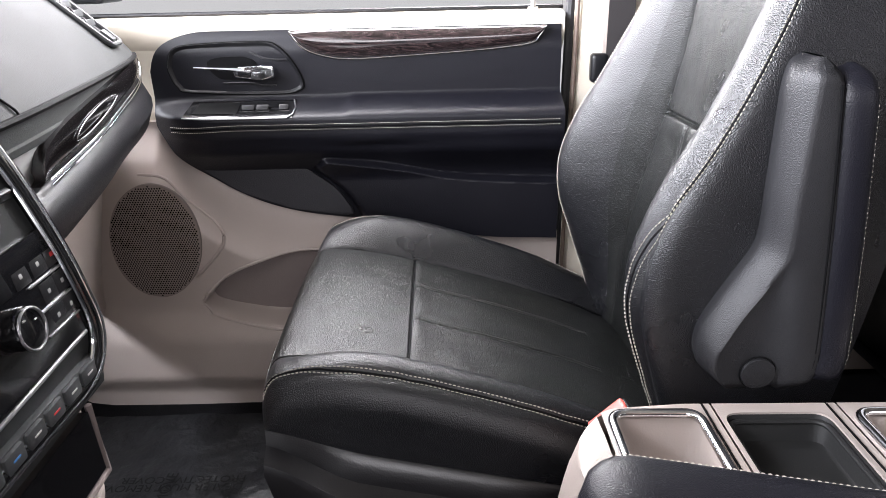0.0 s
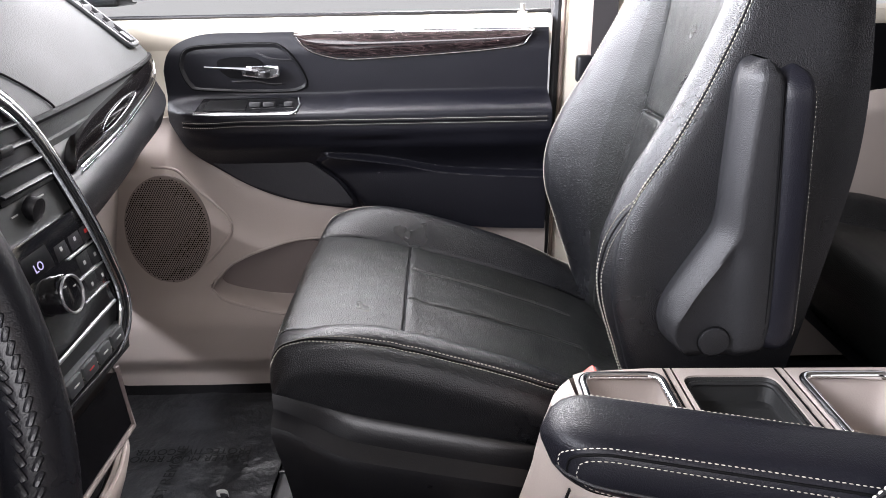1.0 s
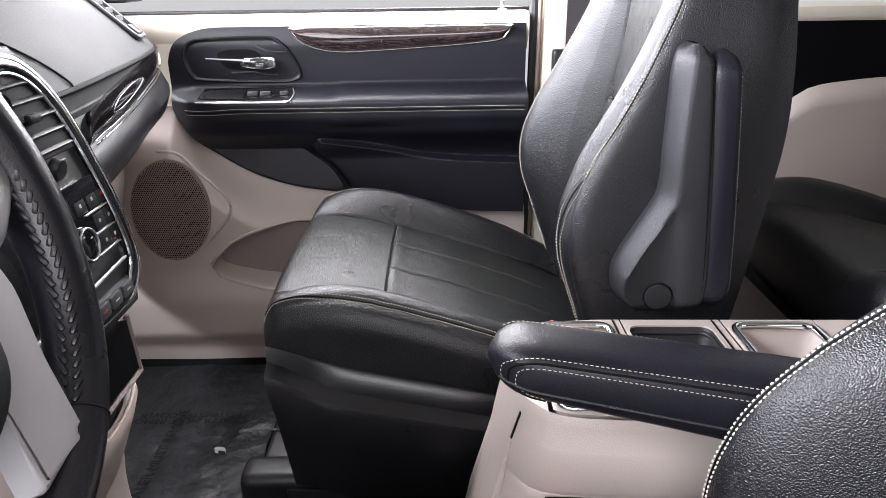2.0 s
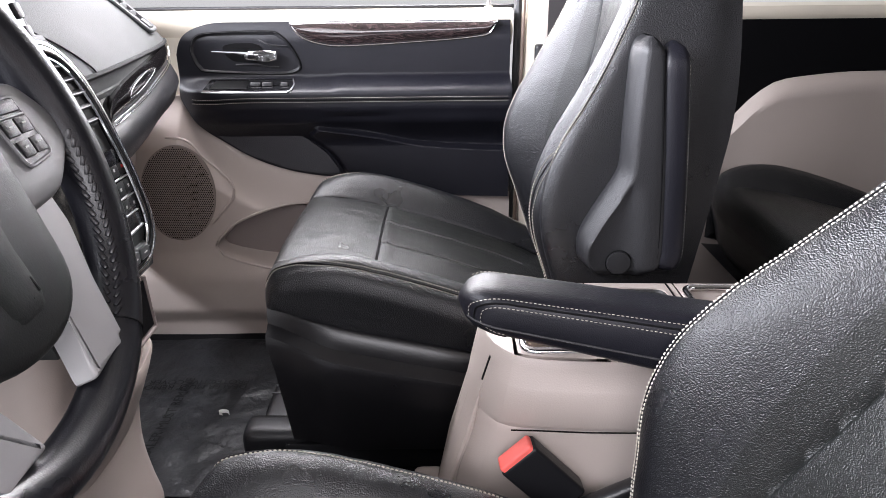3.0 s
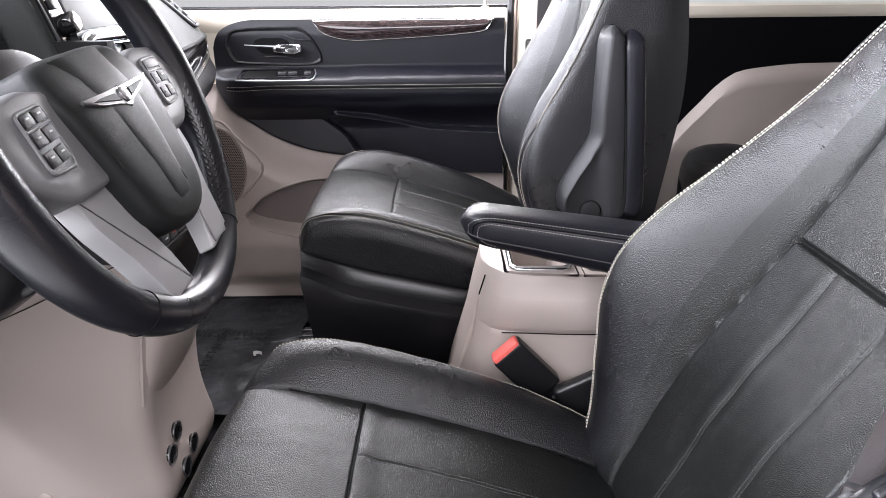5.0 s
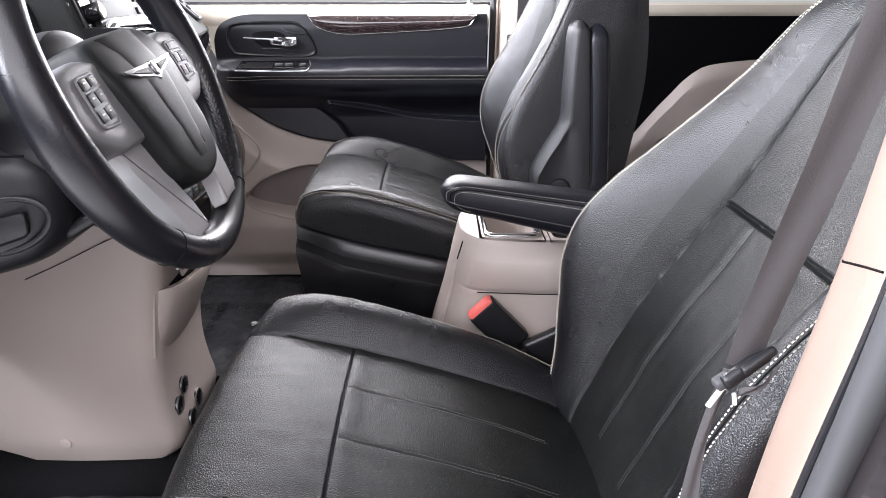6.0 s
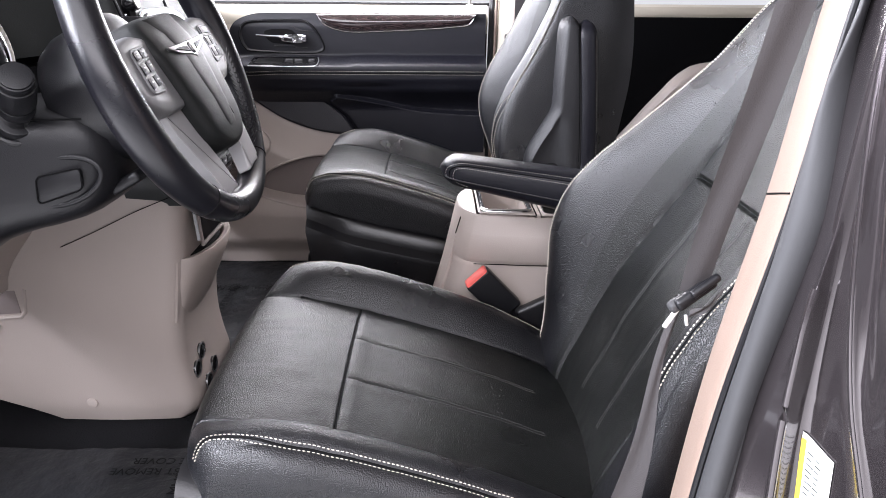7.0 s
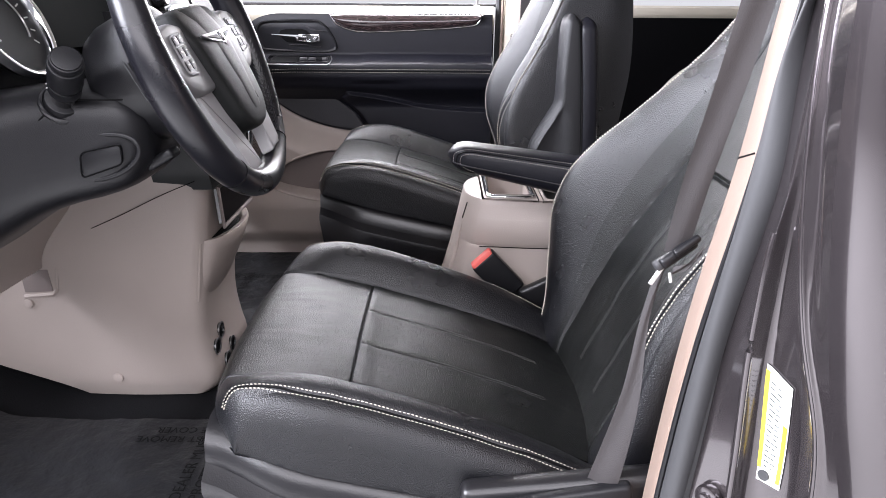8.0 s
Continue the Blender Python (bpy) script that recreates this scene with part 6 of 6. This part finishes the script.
for z in np.linspace(0.02, 1.25, 60):
    e = jamb_surface(seal_w(z), z)
    s_ = Vector((pill_x(z) + 0.0040, -0.777, z))
    nrm = (e - s_).cross(Vector((0, 0, 1)))
    nrm = nrm.normalized() * (1 if nrm.x < 0 else -1)
    rows.append([s_.lerp(e, u) + nrm * 0.013 * math.sin(math.pi * u) ** 0.55 for u in np.linspace(0, 1, 14)])
slab("door_seal", rows, (0.012, 0.006, 0), RUBBER, dp, "grey rubber door seal", sharp=60)
pipe("seal_lip", [(pill_x(z) + 0.0020, -0.7765, z) for z in np.linspace(0.02, 1.25, 50)], 0.0026, DARK_PLASTIC, dp, n=8)
v, f = grid_mesh([[jamb_surface(w, z) for w in jamb_columns(z)] for z in np.linspace(0.02, 1.25, 100)])
mesh_ob("jamb_inner", v, f, PAINT, dp, "dark metallic painted jamb", 60)
pipe("hem_bead", [jamb_surface(0.405, z) + Vector((-0.0012, -0.0008, 0)) for z in np.linspace(0.02, 0.665, 60)], 0.0032, PAINT, dp, n=10)
pipe("hem_bead", [jamb_surface(fold_w(z), z) for z in np.linspace(0.02, 1.25, 100)], 0.0028, PAINT, dp, n=10)
rows = []
for z in np.linspace(0.02, 1.25, 80):
    e = jamb_surface(1.0, z)
    rows.append([e + Vector((dx_, dy_ + min(1.0, dx_ / 0.05) * 0.25 * (z - 0.62) ** 2, 0)) for dx_, dy_ in ((0, 0), (0.003, -0.008), (0.007, -0.016), (0.013, -0.023), (0.021, -0.029), (0.031, -0.034), (0.043, -0.038), (0.060, -0.042), (0.085, -0.046), (0.20, -0.055), (0.8, -0.06), (2.0, -0.03))])
v, f = grid_mesh(rows)
mesh_ob("jamb_flange", v, f, PAINT, dp, "painted edge of the rear side door", 60)
pipe("door_gap", [jamb_surface(1.0, z) + Vector((0.066, -0.042 + 0.25 * (z - 0.62) ** 2, 0)) for z in np.linspace(0.02, 1.25, 40)], 0.004, PRINT, dp)
slab("inner_wall", [[(x, -0.72, z) for z in (0.06, 0.5, 0.78)] for x in (0.50, 2.4)], (0, -0.04, 0), BEIGE_DARK, dp)


def label_point(u, s, lift):
    """A place on the label: u across, s up."""
    w0, w1 = 0.475 - 0.01 * s, 0.605 + 0.045 * s
    return jamb_surface(w0 + (w1 - w0) * u, 0.445 + s * (0.110 - 0.010 * u)) + Vector((-0.8, -0.6, 0)) * lift


label = slab("certification_label", [[label_point(u, s, 0.0015) for u in np.linspace(0, 1, 8)] for s in np.linspace(0, 1, 12)], (0.0006, 0.0006, 0), LABEL_WHITE, dp, "white and yellow paper label on the jamb")
for u0, u1, s0, s1 in ((0.0, 0.13, 0.12, 0.96), (0.80, 0.96, 0.05, 0.62)):
    slab("label_edge", [[label_point(u, s, 0.0022) for u in np.linspace(u0, u1, 3)] for s in np.linspace(s0, s1, 10)], (0.0004, 0.0004, 0), LABEL_YELLOW, dp)
for k in range(17):
    s = 0.15 + 0.046 * k
    for u0, u1 in ((0.20, 0.36 + 0.05 * (k % 3)), (0.48, 0.60 + 0.06 * (k % 2))):
        slab("label_line", [[label_point(u, s + q_, 0.0022) for u in (u0, u1)] for q_ in (0, 0.008)], (0.0004, 0.0004, 0), GREY_PLASTIC, dp)
ob_ = label_point(0.30, 0.07, 0.003)
part("label_mark", disc(0.0048, 0.001, axes(ob_, Vector((0.6, -0.8, 0)), (0, 0, 1), Vector((-0.8, -0.6, 0))), 20), RUBBER, dp)
part("striker", disc(0.012, 0.010, axes(jamb_surface(0.27, 0.41) + Vector((-0.003, -0.003, 0)), (0.6, -0.8, 0), (0, 0, 1), (-0.8, -0.6, 0)), 20, bevel=0.003), PAINT, dp)
part("striker_bolt", disc(0.006, 0.016, axes(jamb_surface(0.27, 0.41) + Vector((-0.004, -0.003, 0)), (0.6, -0.8, 0), (0, 0, 1), (-0.8, -0.6, 0)), 12, bevel=0.001), PAINT, dp)

belt = thing("seat_belt", "grey webbing seat belt with a black latch plate", "seat belt", (0.31, -0.68, 0.30))


def ribbon(name, pts, width, across, mat, parent, lab=""):
    ps = spline(pts, 30)
    a = Vector(across)
    if not callable(width):
        w0 = width
        width = lambda u: w0
    rows = [[p + a * width(i / 29) * (u - 0.5) + Vector((0, 0.0012 * math.sin(6 * u + i * 0.3), 0)) for u in np.linspace(0, 1, 7)] for i, p in enumerate(ps)]
    return slab(name, rows, (0.0006, 0.0012, 0), mat, parent, lab)


ribbon("webbing", [(0.405, -0.715, 1.10), (0.385, -0.700, 0.90), (0.368, -0.690, 0.78), (0.352, -0.675, 0.67), (0.345, -0.662, 0.590)], lambda u: 0.031 - 0.008 * u, (0.94, -0.30, 0.0), WEBBING, belt, "grey woven webbing")
ribbon("lap_webbing", [(0.336, -0.658, 0.585), (0.320, -0.668, 0.52), (0.308, -0.685, 0.44), (0.288, -0.700, 0.36), (0.272, -0.705, 0.30)], lambda u: 0.008 + 0.026 * sstep(0.15, 0.9, u), (0.9, -0.4, 0.1), WEBBING, belt, "twisted grey lap webbing")
part("latch_plate", rbox((0.042, 0.010, 0.012), 0.005, 3, pose(0.345, -0.668, 0.5915, 0, -34, 12)), DARK_PLASTIC, belt, "black latch plate cover")
part("plate_arm", rbox((0.030, 0.007, 0.007), 0.003, 3, pose(0.351, -0.673, 0.6010, 0, -34, 12)), DARK_PLASTIC, belt)
part("plate_end", rbox((0.016, 0.011, 0.010), 0.004, 3, pose(0.3300, -0.667, 0.5805, 0, -30, 12)), RUBBER, belt)
ribbon("webbing_fold", [(0.366, -0.676, 0.597), (0.352, -0.682, 0.584), (0.338, -0.678, 0.576)], 0.008, (0.1, -0.1, 1.0), WEBBING, belt, "fold of webbing through the latch plate")
part("tongue", rbox((0.0045, 0.003, 0.024), 0.0012, 2, pose(0.3265, -0.668, 0.5685, 0, 32, 10)), TONGUE, belt, "bright metal tongue")
part("tongue_side", rbox((0.0028, 0.003, 0.011), 0.0010, 2, pose(0.3390, -0.671, 0.5665, 0, -14, 10)), TONGUE, belt)

# side shield of the driver seat with its lever
part("side_shield", rbox((0.34, 0.03, 0.085), 0.014, 4, pose(0.305, -0.688, 0.305, 0, -6, 0)), SKIRT, driver, "dark plastic side shield")
part("recline_lever", rbox((0.16, 0.016, 0.020), 0.006, 3, pose(0.235, -0.708, 0.325, 0, -10, 0)), DARK_PLASTIC, driver, "black recline lever")
part("inboard_shield", rbox((0.14, 0.020, 0.07), 0.009, 4, pose(0.330, -0.140, 0.322, 0, -27, 0)), SKIRT, driver)
part("shield_edge", rbox((0.10, 0.006, 0.006), 0.002, 2, pose(0.30, -0.129, 0.322, 0, -27, 0)), GREY_PLASTIC, driver)

# ---- printed film over the floor ----
def film(name, x0, x1, y0, y1, lab, texts):
    root = thing(name, lab, "floor film", ((x0 + x1) / 2, (y0 + y1) / 2, FLOOR_Z))

    def fz(x, y):
        r = 0.006 * noise.noise((x * 9, y * 9, 7)) + 0.003 * noise.noise((x * 26, y * 22, 1)) + 0.0016 * abs(noise.noise((x * 60, y * 50, 4)))
        return FLOOR_Z + 0.014 + r + 0.22 * sstep(-0.62, -1.0, x)

    slab("sheet", [[(x + 0.006 * noise.noise((y * 20, 1, 1)), y + 0.006 * noise.noise((x * 20, 5, 1)), fz(x, y)) for y in np.linspace(y0, y1, 70)] for x in np.linspace(x0, x1, 70)], (0, 0, -0.001), FILM, root, "wrinkled translucent grey film")
    for body, x, y, turn, size in texts:
        cu = bpy.data.curves.new("print", "FONT")
        cu.body, cu.size, cu.extrude = body, size, 0.0002
        ob = new("print", cu)
        ob.data.materials.append(PRINT)
        attach(ob, root)
        ob.matrix_basis = pose(x, y, fz(x, y) + 0.006, 0, 0, turn)
        tagged(ob, "black printed words")
    return root


film("floor_film", -0.80, -0.15, -0.70, -0.226, "grey printed protective film on the driver floor",
     [("DEALER MUST REMOVE", -0.285, -0.45, 90, 0.026), ("PROTECTIVE COVER", -0.255, -0.45, 90, 0.026), ("DEALER MUST REMOVE", -0.185, -0.285, 180, 0.022), ("PROTECTIVE COVER", -0.185, -0.258, 180, 0.022)])
film("floor_film", -0.66, -0.23, 0.13, 0.64, "grey printed protective film on the passenger floor",
     [("DEALER MUST REMOVE", -0.285, 0.44, 180, 0.022), ("PROTECTIVE COVER", -0.285, 0.46, 180, 0.022), ("DEALER MUST REMOVE", -0.40, 0.20, 90, 0.026)])


# a scrap of white paper on the passenger floor film
scrap = thing("paper_scrap", "small curled white paper scrap on the floor film", "paper scrap", (-0.306, 0.343, 0.10))
slab("strip", [[(-0.306 + 0.010 * math.cos(a), 0.343 + 0.006 * math.sin(a) + 0.004 * a / 3, 0.103 + 0.008 * u) for u in np.linspace(0, 1, 4)] for a in np.linspace(0, 4.4, 18)], (0.0004, 0, 0), LABEL_WHITE, scrap)
